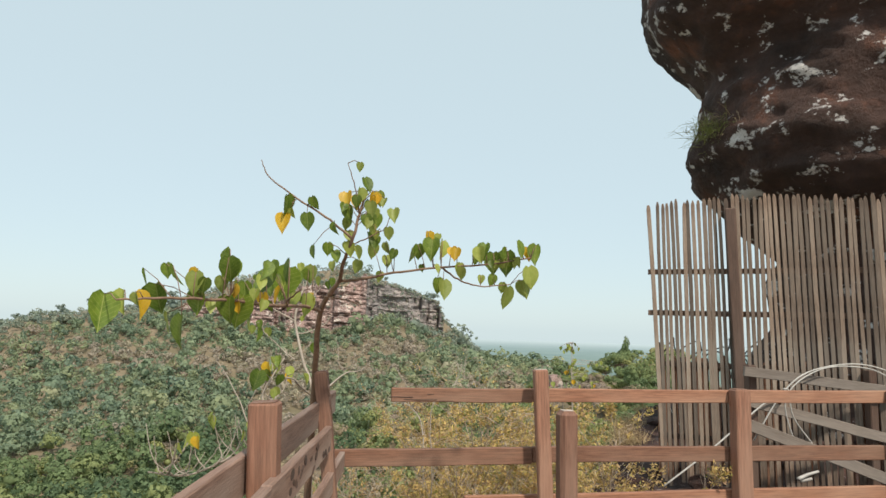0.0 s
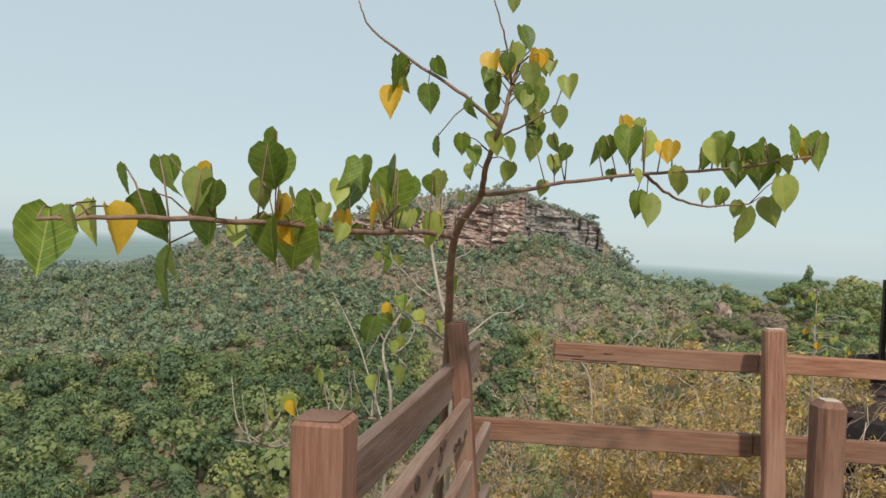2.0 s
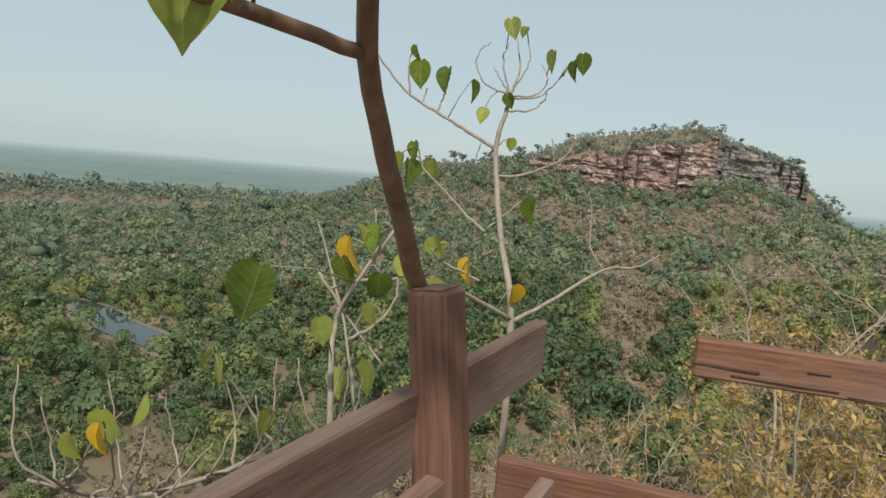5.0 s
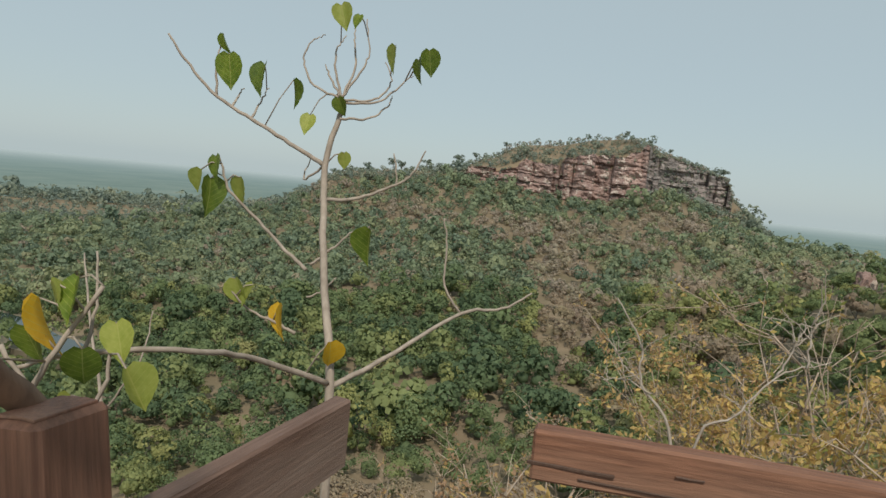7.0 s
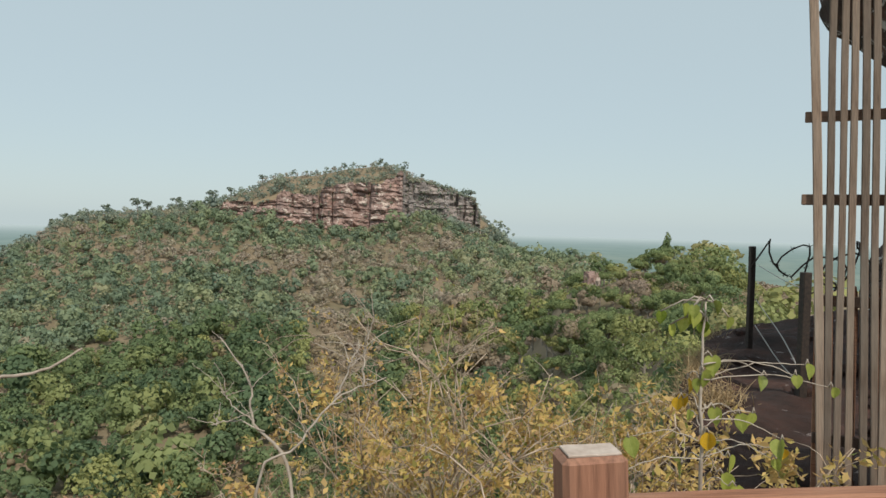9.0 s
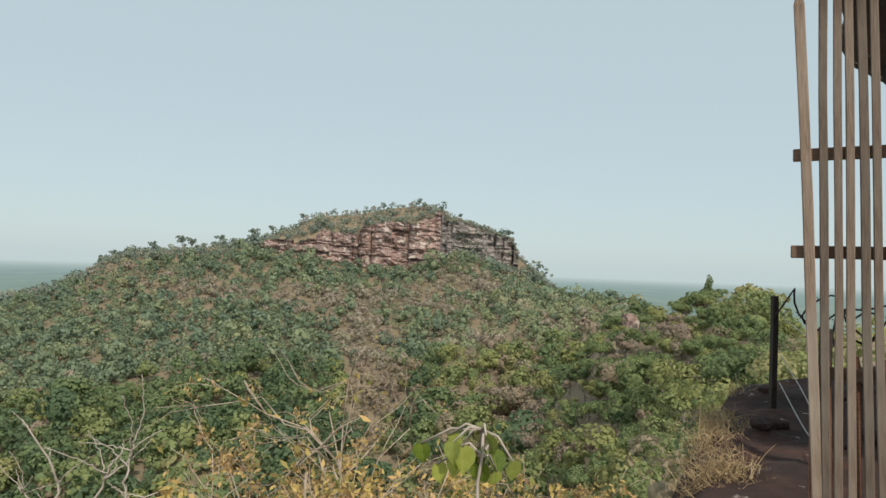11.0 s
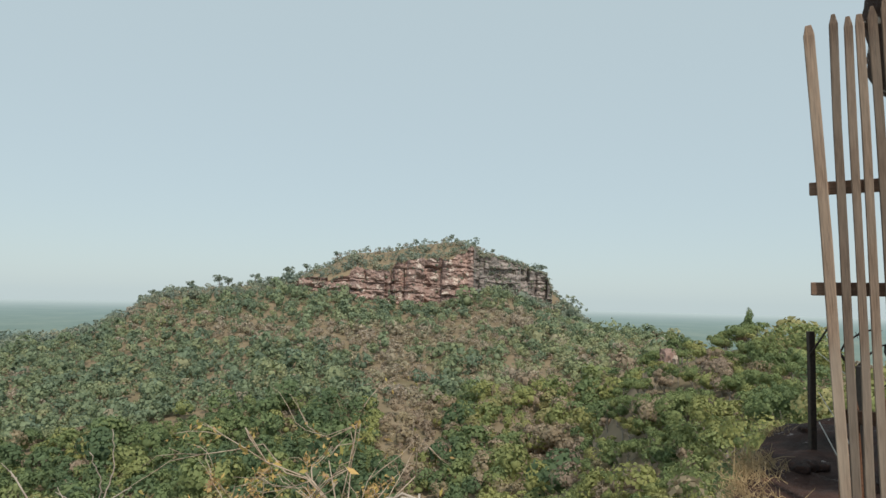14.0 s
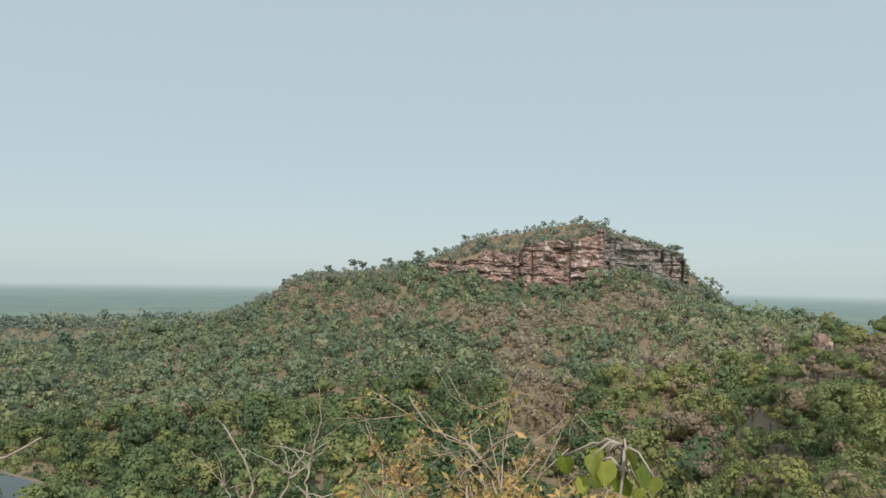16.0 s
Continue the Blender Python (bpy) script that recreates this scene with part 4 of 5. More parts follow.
gx, gy = np.linspace(-0.5, 15.0, 150), np.linspace(4.9, 18.5, 140)
verts = [(x + 0.05 * noise.noise(Vector((x * 4, y * 4, 0))), y, ledge_height(x, y) - (0.55 if y < 5.2 else 0)) for y in gy for x in gx]
faces = [(j * 150 + i, j * 150 + i + 1, (j + 1) * 150 + i + 1, (j + 1) * 150 + i) for j in range(139) for i in range(149)]
tagged_mesh("ground_ledge", mesh_of("ground_ledge", verts, faces, LEDGE, True), "dark brown lumpy rock ledge under the fence", "rock", kind="structure")

# overhanging boulder
LEVELS_Z = [-0.6, 1.0, 2.0, 2.6, 3.1, 3.4, 3.75, 4.1, 4.45, 4.9, 5.15, 5.6, 5.95, 6.25, 6.6, 6.95, 7.4, 8.5, 10.5, 12.5]
LEVELS_S = [1.9, 1.75, 1.7, 1.5, 1.15, 0.85, 0.48, 0.14, 0.0, 0.06, 0.22, 0.30, 0.22, -0.05, -0.45, -0.75, -0.85, -0.7, -0.2, 2.5]
P0, D1, D2 = Vector((5.93, 10.55, 0)), Vector((0.84, -0.543, 0)), Vector((0.543, 0.84, 0))
rows, cols = 190, 220
verts = []
for k in range(rows):
    z = -0.6 + 13.1 * (k / (rows - 1)) ** 1.1
    s0 = float(np.interp(z, LEVELS_Z, LEVELS_S))
    half = 6.5 - max(0, s0) * 0.35
    deep = 3.0 - 1.5 * max(0.0, min(1.0, (3.9 - z) / 0.8))
    for i in range(cols):
        a = 2 * math.pi * i / cols
        ca, sa = math.cos(a), math.sin(a)
        s = s0 + half - half * math.copysign(abs(ca) ** 0.75, ca)
        t = deep * math.copysign(abs(sa) ** 0.75, sa) + 0.6
        p = P0 + D1 * s + D2 * t + Vector((0, 0, z))
        q = Vector((p.x * 0.5, p.y * 0.5, p.z * 0.8))
        d = 0.28 * noise.fractal(q, 0.9, 2.1, 6) + 0.12 * noise.ridged_multi_fractal(q * 1.7, 0.9, 2.2, 4, 1.0, 2.0) - 0.12 + 0.05 * noise.fractal(q * 6.0, 0.8, 2.2, 4)
        strat = 0.08 * math.sin(p.z * 6 + 3 * noise.noise(q * 0.6)) if z < 6 else 0.03 * math.sin(p.z * 4)
        out = (D1 * -ca + D2 * sa).normalized()
        edge_keep = 0.45 + 0.55 * min(1.0, abs(sa) * 1.3)
        verts.append(p + out * (d * edge_keep + strat * edge_keep) + Vector((0, 0, 0.08 * noise.noise(q * 2.0))))
faces = [(k * cols + i, k * cols + (i + 1) % cols, (k + 1) * cols + (i + 1) % cols, (k + 1) * cols + i) for k in range(rows - 1) for i in range(cols)]
faces += [tuple(range(cols))[::-1], tuple(range((rows - 1) * cols, rows * cols))]
tagged_mesh("overhang", mesh_of("overhang", verts, faces, ROCK, True), "dark overhanging boulder with pale lichen patches", "rock", kind="structure")
back = bmesh.new()
bmesh.ops.create_icosphere(back, subdivisions=4, radius=1.0)
for v in back.verts:
    d = 1 + 0.16 * noise.fractal(v.co * 2.0, 0.9, 2.1, 5)
    v.co = Vector((v.co.x * 5.5 * d + 14.0, v.co.y * 4.5 * d + 11.2, v.co.z * 4.5 * d + 1.2))
me = bpy.data.meshes.new("rock_wall")
back.to_mesh(me)
back.free()
me.materials.append(ROCK)
me.shade_smooth()
tagged_mesh("rock_wall", me, "dark rock face that carries the overhanging boulder", "rock", kind="structure")


# grass tufts
def tuft(name, label, at, n, length, mat, seed, spread=0.12, out=(0, 0, 1), group=""):
    r2 = random.Random(seed)
    lines = []
    for _ in range(n):
        b = Vector((r2.gauss(0, spread), r2.gauss(0, spread), r2.gauss(0, spread * 0.5)))
        d = (Vector(out) + Vector((r2.gauss(0, .6), r2.gauss(0, .6), r2.gauss(0, .35)))).normalized() * length * r2.uniform(0.5, 1.1)
        lines.append(([b, b + d * 0.5 + Vector((0, 0, 0.03 * length)), b + d + Vector((0, 0, -0.35 * length * r2.random()))], 0.0045, 0.0012))
    ob = tagged_mesh(name, tubes_mesh(name, lines, mat, 3, False), label, "grass", group)
    ob.location = at
    tagged(ob, label, "grass", group, "stuff")
    return ob


tuft("grass_tuft", "yellow-green grass tuft growing on the boulder", P0 + D1 * 0.45 - D2 * 0.75 + Vector((0, 0, 4.72)), 300, 0.42, GRASS, 1, 0.16, (-0.5, -0.4, 0.4), "rock grass")
tuft("grass_tuft", "dry straw grass tuft growing on the boulder", P0 + D1 * 0.75 - D2 * 0.75 + Vector((0, 0, 4.86)), 110, 0.5, STRAW, 2, 0.12, (-0.4, -0.4, 0.3), "rock grass")
r3 = random.Random(12)
for k in range(24):
    y = r3.uniform(10.0, 14.0)
    ex = float(smooth_interp(np.array([y]), [p[1] for p in EDGE], [p[0] for p in EDGE])[0])
    x = ex + r3.uniform(-0.05, 0.6)
    tuft("grass_tuft", "dry straw grass tuft on the ledge's edge", (x, y, ledge_height(x, y) - 0.03), 70, r3.uniform(0.18, 0.34), STRAW, 20 + k, 0.12, (-0.35, -0.1, 0.8), "ledge grass")


# iron stakes with coiled barbed wire
IG = "iron stakes"
def stake(x, y, top, foot, w, seed):
    ob = tagged_mesh("iron_stake", board_mesh("iron_stake", (w, w, top - foot), IRON, 0.006, 0.002, seed, 5, 2), "rusty dark iron stake set in the rock", "stake", IG)
    ob.location = (x, y, (top + foot) / 2)
stake(6.58, 12.75, 1.385, -0.25, 0.075, 1)
stake(5.60, 10.21, 1.19, -0.3, 0.085, 2)
stake(7.9, 11.6, 1.3, -0.3, 0.07, 3)
wire_a = Vector((6.78, 12.9, 1.10))
wire_c = Vector((8.6, 10.9, 1.2))
lines = []
def coil(a, b, turns, rad, seed):
    r2 = random.Random(seed)
    ax = (b - a).normalized()
    u = ax.cross(Vector((0, 0, 1))).normalized()
    pts = []
    for k in range(turns * 12 + 1):
        t, an = k / (turns * 12), k * math.pi / 6
        rr = rad * (0.85 + 0.3 * math.sin(k * 0.37 + seed))
        pts.append(a + (b - a) * t + u * math.cos(an) * rr + Vector((0, 0, math.sin(an) * rr + 0.05 * math.sin(k * 0.2))) + ax * 0.1 * math.sin(k * 0.9))
    return pts
lines.append((coil(wire_a, wire_c, 7, 0.32, 1), 0.013, 0.013))
lines.append((coil(Vector((7.0, 12.2, 1.0)), Vector((7.9, 10.2, 1.1)), 5, 0.28, 2), 0.013, 0.013))
part_lines = []
r2 = random.Random(4)
for pts, _, _ in lines:
    for p in pts[::2]:
        for _k in range(2):
            d = Vector((r2.uniform(-1, 1), r2.uniform(-1, 1), r2.uniform(-1, 1))).normalized() * 0.045
            part_lines.append(([p - d, p + d], 0.005, 0.003))
coils = thing("barbed_wire", "dark coils of barbed wire between iron stakes", "wire")
part("coil", tubes_mesh("coil", lines, IRON, 4), coils)
tagged(part("barbs", tubes_mesh("barbs", part_lines, IRON, 3, False), coils), kind="stuff")
strands = [(bent([(6.72, 12.84, 0.62), (6.3, 11.6, 0.30), (5.6, 10.2, 0.12)], 5), 0.007, 0.007), (bent([(6.72, 12.84, 0.25), (6.2, 11.5, 0.02), (5.62, 10.2, 0.0)], 5), 0.007, 0.007),
           (bent([(6.72, 12.84, 1.12), (6.2, 11.5, 1.02), (5.62, 10.2, 1.0)], 5), 0.006, 0.006)]
part("strand", tubes_mesh("strand", strands, CABLE, 4), coils, "pale sagging wire strand")


# small stones lying on the ledge
r4 = random.Random(31)
for k in range(26):
    bm = bmesh.new()
    bmesh.ops.create_icosphere(bm, subdivisions=2, radius=1.0)
    for v in bm.verts:
        v.co *= 1 + 0.35 * noise.noise(v.co * 1.6 + Vector((k, 0, 0)))
    bmesh.ops.scale(bm, vec=(1.2, 0.9, 0.55), verts=bm.verts)
    me = bpy.data.meshes.new("stone")
    bm.to_mesh(me)
    bm.free()
    me.materials.append(LEDGE)
    y = r4.uniform(6.6, 13.6)
    ex = float(smooth_interp(np.array([y]), [p[1] for p in EDGE], [p[0] for p in EDGE])[0])
    x, s = ex + r4.uniform(0.5, 2.6), r4.uniform(0.05, 0.17)
    st = tagged_mesh("stone", me, "loose dark stone on the rock ledge", "stone", "ledge stones")
    st.matrix_basis = pose(x, y, ledge_height(x, y) + s * 0.3, 0, 0, r4.uniform(0, 360)) @ Matrix.Diagonal((s, s, s, 1))


# ---- young tree at the railing corner: each heart-shaped leaf a part ----
def leaf_mesh(name, mat, seed, length=0.128, width=0.100):
    """A drooping heart-shaped leaf: stalk at the origin, blade hanging down, folded along its midrib, with raised side veins."""
    r2 = random.Random(seed)
    fold, curl, twist = r2.uniform(0.25, 0.95), r2.uniform(-0.25, 0.6), r2.uniform(-0.5, 0.5)
    n = 11
    ts = [i / (n - 1) for i in range(n)]
    rows = [(t, width / 2 * float(np.interp(t, [0, 0.06, 0.16, 0.3, 0.5, 0.7, 0.85, 0.94, 1], [0.35, 0.74, 0.95, 1.0, 0.88, 0.56, 0.25, 0.07, 0.012])) * r2.uniform(0.985, 1.015)) for t in ts]
    verts, faces = [], []
    for i, (t, w) in enumerate(rows):
        back = (0.09, 0.06, 0.02)[i] * length if i < 3 else 0.0
        for k in range(-2, 3):
            s = k / 2
            x = s * w
            z = -t * length + (back * abs(s))
            ripple = 0.0012 * (1 if i % 2 else -1) * abs(s) * (0 < i < n - 1)
            y = -abs(x) * fold + curl * length * t * t * 0.5 + ripple + x * twist * t
            verts.append((x, y, z))
    for i in range(n - 1):
        for k in range(4):
            o = i * 5 + k
            faces.append((o, o + 1, o + 6, o + 5))
    return mesh_of(name, verts, faces, mat, True)


LEAVES = {"g": [leaf_mesh("leaf", LEAF_GREEN, 200 + k) for k in range(6)],
          "l": [leaf_mesh("leaf", LEAF_LIME, 220 + k) for k in range(5)],
          "y": [leaf_mesh("leaf", LEAF_YELLOW, 240 + k) for k in range(3)]}


class Plant:
    """Gathers branches and leaves of one young tree under one Empty."""

    def __init__(self, name, label, category, at, mat, seed):
        self.root, self.mat, self.rnd, self.at = thing(name, label, category, at), mat, random.Random(seed), Vector(at)

    def limb(self, name, pts, r0, r1, label="", wobble=0.0022, sides=7):
        line = bent(pts, 6, wobble, self.rnd.randint(0, 999))
        line = [p - self.at for p in line]
        part(name, tubes_mesh(name, [(line, r0, r1)], self.mat, sides), self.root, label)
        return [p + self.at for p in line]

    def leaf(self, node, at, kind, size):
        """A leaf whose blade begins at the point at, on a stalk from node."""
        node, at = Vector(node), Vector(at)
        mid = (node + at) / 2 + Vector((0, 0, 0.012))
        part("leaf_stalk", tubes_mesh("leaf_stalk", [([node - self.at, mid - self.at, at - self.at], 0.0024, 0.0017)], self.mat, 4), self.root)
        turn = self.rnd.gauss(0, 38) if self.rnd.random() < 0.85 else self.rnd.uniform(0, 360)
        m = Matrix.Translation(at - self.at) @ pose(0, 0, 0, self.rnd.uniform(-22, 22), self.rnd.uniform(-18, 18), turn) @ Matrix.Diagonal((size, size, size, 1))
        part("leaf", self.rnd.choice(LEAVES[kind]), self.root, m=m)

    def along(self, line, count, yellow=0.14, lime=0.3, reach=0.07, size=(0.7, 1.15), start=0.2, up=0.3):
        for k in range(count):
            p = line[min(len(line) - 1, int((start + (1 - start) * self.rnd.random()) * len(line)))]
            d = Vector((self.rnd.uniform(-1, 1), self.rnd.uniform(-1, 1), self.rnd.uniform(-0.5 + up, 0.4 + up))).normalized() * reach * self.rnd.uniform(0.5, 1.3)
            q = self.rnd.random()
            self.leaf(p, p + d, "y" if q < yellow else "l" if q < yellow + lime else "g", self.rnd.uniform(*size))


t1 = Plant("young_tree", "young tree with green and yellow heart-shaped leaves at the railing corner", "tree", (-0.24, 4.56, -1.2), BARK, 51)
t1.limb("trunk", [(-0.16, 4.60, -1.3), (-0.155, 4.57, 0.2), (-0.145, 4.49, 1.05), (-0.145, 4.32, 1.32), (-0.127, 4.067, 1.603), (-0.035, 3.90, 1.765)], 0.026, 0.0125)
lead = t1.limb("branch", [(-0.035, 3.90, 1.765), (-0.02, 3.76, 1.86), (0.017, 3.63, 1.965), (0.045, 3.64, 2.10), (0.085, 3.68, 2.24)], 0.0115, 0.005)
right = t1.limb("branch", [(-0.035, 3.90, 1.765), (0.08, 3.84, 1.775), (0.25, 3.80, 1.815), (0.5, 3.72, 1.85), (0.72, 3.6, 1.865), (0.93, 3.5, 1.90)], 0.0085, 0.0035)
low = t1.limb("branch", [(0.5, 3.72, 1.85), (0.62, 3.86, 1.80), (0.78, 4.0, 1.775), (0.99, 4.1, 1.80)], 0.006, 0.003)
left = t1.limb("branch", [(-0.127, 4.067, 1.603), (-0.205, 3.75, 1.615), (-0.33, 3.2, 1.60), (-0.47, 2.9, 1.605), (-0.64, 2.68, 1.60), (-0.80, 2.6, 1.585)], 0.0105, 0.0035)
side = t1.limb("branch", [(-0.28, 3.5, 1.612), (-0.27, 3.15, 1.62), (-0.20, 2.88, 1.66)], 0.006, 0.003)
bare = t1.limb("branch", [(0.017, 3.63, 1.965), (-0.13, 3.6, 2.07), (-0.30, 3.6, 2.17), (-0.42, 3.6, 2.26), (-0.46, 3.6, 2.34)], 0.007, 0.002)
up1 = t1.limb("branch", [(0.045, 3.64, 2.10), (0.02, 3.55, 2.2), (-0.03, 3.5, 2.33)], 0.004, 0.002)
up2 = t1.limb("branch", [(0.0, 3.68, 1.93), (0.11, 3.62, 1.985), (0.18, 3.58, 2.02)], 0.004, 0.002)
t1.limb("branch", [(-0.12, 3.99, 1.68), (0.02, 3.9, 1.66), (0.09, 3.86, 1.63)], 0.004, 0.002)
LEAVES_LEFT = [(-0.66, 2.75, 1.72, "g", 0.7), (-0.58, 2.76, 1.7, "l", 0.71), (-0.59, 2.83, 1.72, "y", 0.46), (-0.54, 2.74, 1.68, "g", 0.5), (-0.57, 2.79, 1.64, "g", 0.78), (-0.61, 2.71, 1.54, "g", 0.93), (-0.54, 2.85, 1.6, "l", 0.43), (-0.48, 2.85, 1.77, "g", 0.82), (-0.49, 2.94, 1.81, "g", 0.79), (-0.47, 2.93, 1.77, "g", 0.84), (-0.51, 2.92, 1.7, "l", 0.55), (-0.46, 2.9, 1.67, "y", 0.54), (-0.47, 2.87, 1.62, "g", 0.88), (-0.46, 2.98, 1.69, "l", 0.54), (-0.44, 3.06, 1.69, "g", 0.67), (-0.43, 2.97, 1.63, "g", 1.16), (-0.48, 2.95, 1.62, "y", 0.55), (-0.43, 3.05, 1.59, "l", 0.83)]
LEAVES_FORK = [(-0.39, 3.03, 1.66, "l", 0.43), (-0.37, 3.13, 1.78, "g", 0.77), (-0.35, 3.2, 1.79, "g", 0.7), (-0.35, 3.25, 1.75, "g", 1.01), (-0.37, 3.14, 1.65, "y", 0.55), (-0.28, 3.37, 1.82, "g", 0.98), (-0.28, 3.45, 1.79, "g", 1.34), (-0.31, 3.35, 1.69, "y", 0.74), (-0.25, 3.55, 1.68, "l", 0.87), (-0.21, 3.8, 1.68, "l", 1), (-0.17, 3.85, 1.69, "y", 0.65), (-0.25, 3.53, 1.78, "g", 0.65), (-0.2, 3.76, 1.81, "g", 0.68), (-0.18, 3.88, 1.84, "l", 0.78), (-0.33, 3.35, 1.74, "l", 0.77), (-0.38, 3.1, 1.72, "l", 0.54)]
LEAVES_LEAD = [(-0.18, 3.59, 1.92, "g", 0.61), (-0.11, 3.71, 1.95, "g", 0.59), (-0.07, 3.71, 1.91, "g", 0.54), (-0.08, 3.79, 1.86, "l", 0.49), (-0, 3.65, 1.95, "l", 0.63), (0.03, 3.64, 1.93, "l", 0.62), (0.06, 3.77, 1.87, "l", 0.59), (-0.33, 3.62, 2.07, "y", 0.8), (-0.32, 3.57, 2.16, "g", 0.96), (-0.3, 3.59, 2.1, "l", 0.44), (-0.22, 3.59, 2.08, "g", 0.73), (-0.2, 3.57, 2.16, "g", 0.57), (-0.08, 3.58, 2.04, "g", 0.54), (-0.02, 3.71, 2.22, "y", 0.78), (0.04, 3.7, 2.21, "y", 0.71), (0.1, 3.64, 2.14, "l", 0.5), (0.18, 3.7, 2.2, "l", 0.45), (0.22, 3.62, 2.13, "l", 0.67)]
LEAVES_RIGHT = [(0.13, 3.87, 1.98, "l", 0.77), (0.2, 3.81, 1.98, "l", 0.57), (0.21, 3.84, 1.91, "l", 0.58), (0.25, 3.77, 1.94, "g", 0.51), (0.34, 3.76, 1.95, "l", 0.66), (0.37, 3.74, 1.97, "g", 0.71), (0.43, 3.79, 2.05, "y", 0.64), (0.48, 3.72, 2.03, "l", 0.45), (0.45, 3.74, 2, "g", 0.97), (0.51, 3.77, 2, "l", 0.87), (0.56, 3.74, 1.96, "y", 0.59), (0.57, 3.67, 1.95, "y", 0.6), (0.6, 3.65, 1.85, "l", 0.6), (0.67, 3.66, 1.94, "g", 0.65), (0.67, 3.57, 1.95, "l", 0.71), (0.71, 3.59, 1.97, "g", 0.72), (0.76, 3.62, 1.93, "g", 0.95), (0.83, 3.6, 1.94, "g", 1.08), (0.8, 3.52, 1.95, "g", 0.51), (0.85, 3.48, 1.98, "g", 0.74), (0.92, 3.54, 1.96, "y", 0.64), (0.96, 3.51, 1.97, "g", 0.87), (0.87, 3.5, 1.9, "l", 0.48)]
LEAVES_LOW = [(0.48, 3.72, 1.79, "g", 0.72), (0.51, 3.71, 1.78, "l", 0.88), (0.79, 4.02, 1.84, "l", 0.45), (0.87, 4.05, 1.85, "g", 0.61), (0.94, 4.09, 1.81, "l", 0.56), (0.96, 4.05, 1.78, "l", 1.12), (1.07, 4.12, 1.83, "l", 0.94), (1.1, 4.09, 1.91, "l", 1.08)]
LEAVES_END = [(-0.89, 2.77, 1.61, "g", 1.11), (-0.85, 2.86, 1.63, "l", 0.77), (-0.8, 2.82, 1.62, "y", 0.82), (-0.75, 2.9, 1.66, "g", 1.01), (-0.72, 2.91, 1.74, "g", 0.49), (-0.78, 2.84, 1.71, "g", 0.57), (-0.7, 2.9, 1.55, "l", 0.68)]
for leaves, lines in ((LEAVES_END, left), (LEAVES_LEFT, left), (LEAVES_FORK, left + side), (LEAVES_LEAD, lead + bare + up1 + up2), (LEAVES_RIGHT, right), (LEAVES_LOW, low)):
    for x, y, z, kind, size in leaves:
        p = Vector((x, y, z))
        t1.leaf(min(lines, key=lambda q: (q - p).length), p, kind, size)
t1.along(left, 6, 0.1, 0.5, 0.05, (0.35, 0.5), 0.2, 0.5)
t1.along(lead, 18, 0.05, 0.5, 0.10, (0.45, 0.7), 0.5, 0.5)
t1.along(up1 + up2, 7, 0.0, 0.6, 0.05, (0.4, 0.65), 0.4, 0.4)
t1.along(right, 8, 0.0, 0.5, 0.05, (0.35, 0.55), 0.3, 0.5)

# pale slender tree beyond the corner
t2 = Plant("slender_tree", "slender pale-barked sapling with a few green leaves beyond the railing", "tree", (-0.16, 5.34, -1.5), BARK_PALE, 52)
RIGHT2 = Vector((0.978, 0.21, 0))


def at2(px, py, deep=0.0):
    """Sideways and upward offsets, in hundredths of six metres, from the trunk's middle node."""
    return Vector((-0.330, 5.62, 1.547)) + RIGHT2 * ((px - 586) / 610) + Vector((0, 0, (290 - py) / 610)) + Vector((-0.21, 0.978, 0)) * deep


t2.limb("trunk", [(-0.12, 5.34, -1.6), (-0.14, 5.36, 0.2), (-0.16, 5.36, 0.98), (-0.25, 5.48, 1.25), at2(586, 290), at2(600, 210, 0.03), at2(606, 170, 0.05)], 0.0145, 0.007)
b1 = t2.limb("branch", [at2(586, 292), at2(520, 258), at2(450, 222), at2(385, 188), at2(325, 130), at2(293, 88)], 0.007, 0.003)
b2 = t2.limb("branch", [at2(582, 470, -0.12), at2(540, 440, -0.1), at2(490, 395, -0.1), at2(440, 350, -0.1), at2(422, 305, -0.1)], 0.006, 0.003)
b3 = t2.limb("branch", [at2(582, 570, -0.2), at2(545, 552, -0.2), at2(500, 535, -0.2), at2(462, 495, -0.2)], 0.005, 0.002)
b4 = t2.limb("branch", [(-0.16, 5.36, 0.99), (-0.26, 5.15, 1.09), (-0.30, 4.95, 1.15), (-0.42, 4.80, 1.16), (-0.52, 4.75, 1.13)], 0.008, 0.004)
b5 = t2.limb("branch", [(-0.16, 5.36, 0.98), (-0.07, 5.5, 1.03), (0.087, 5.76, 1.138), (0.2, 5.88, 1.15), (0.28, 5.95, 1.20)], 0.008, 0.003)
t2.limb("branch", [(0.087, 5.76, 1.138), (0.03, 5.76, 1.22), (0.02, 5.78, 1.34), (0.0, 5.80, 1.42)], 0.004, 0.002)
b6 = t2.limb("branch", [at2(587, 352, -0.05), at2(650, 342), at2(715, 312), at2(745, 285), at2(762, 248)], 0.006, 0.002)
t2.limb("branch", [at2(715, 312), at2(712, 285), at2(706, 258)], 0.003, 0.002)
b7 = t2.limb("branch", [at2(586, 462, -0.1), at2(620, 432, -0.1), at2(655, 398, -0.1), at2(678, 395, -0.1)], 0.004, 0.002)
t2.limb("branch", [at2(583, 520, -0.1), at2(610, 505, -0.1), at2(632, 480, -0.1)], 0.003, 0.002)
t2.limb("branch", [(-0.42, 4.80, 1.16), (-0.43, 4.84, 1.24), (-0.45, 4.86, 1.34)], 0.004, 0.002)
tips = []
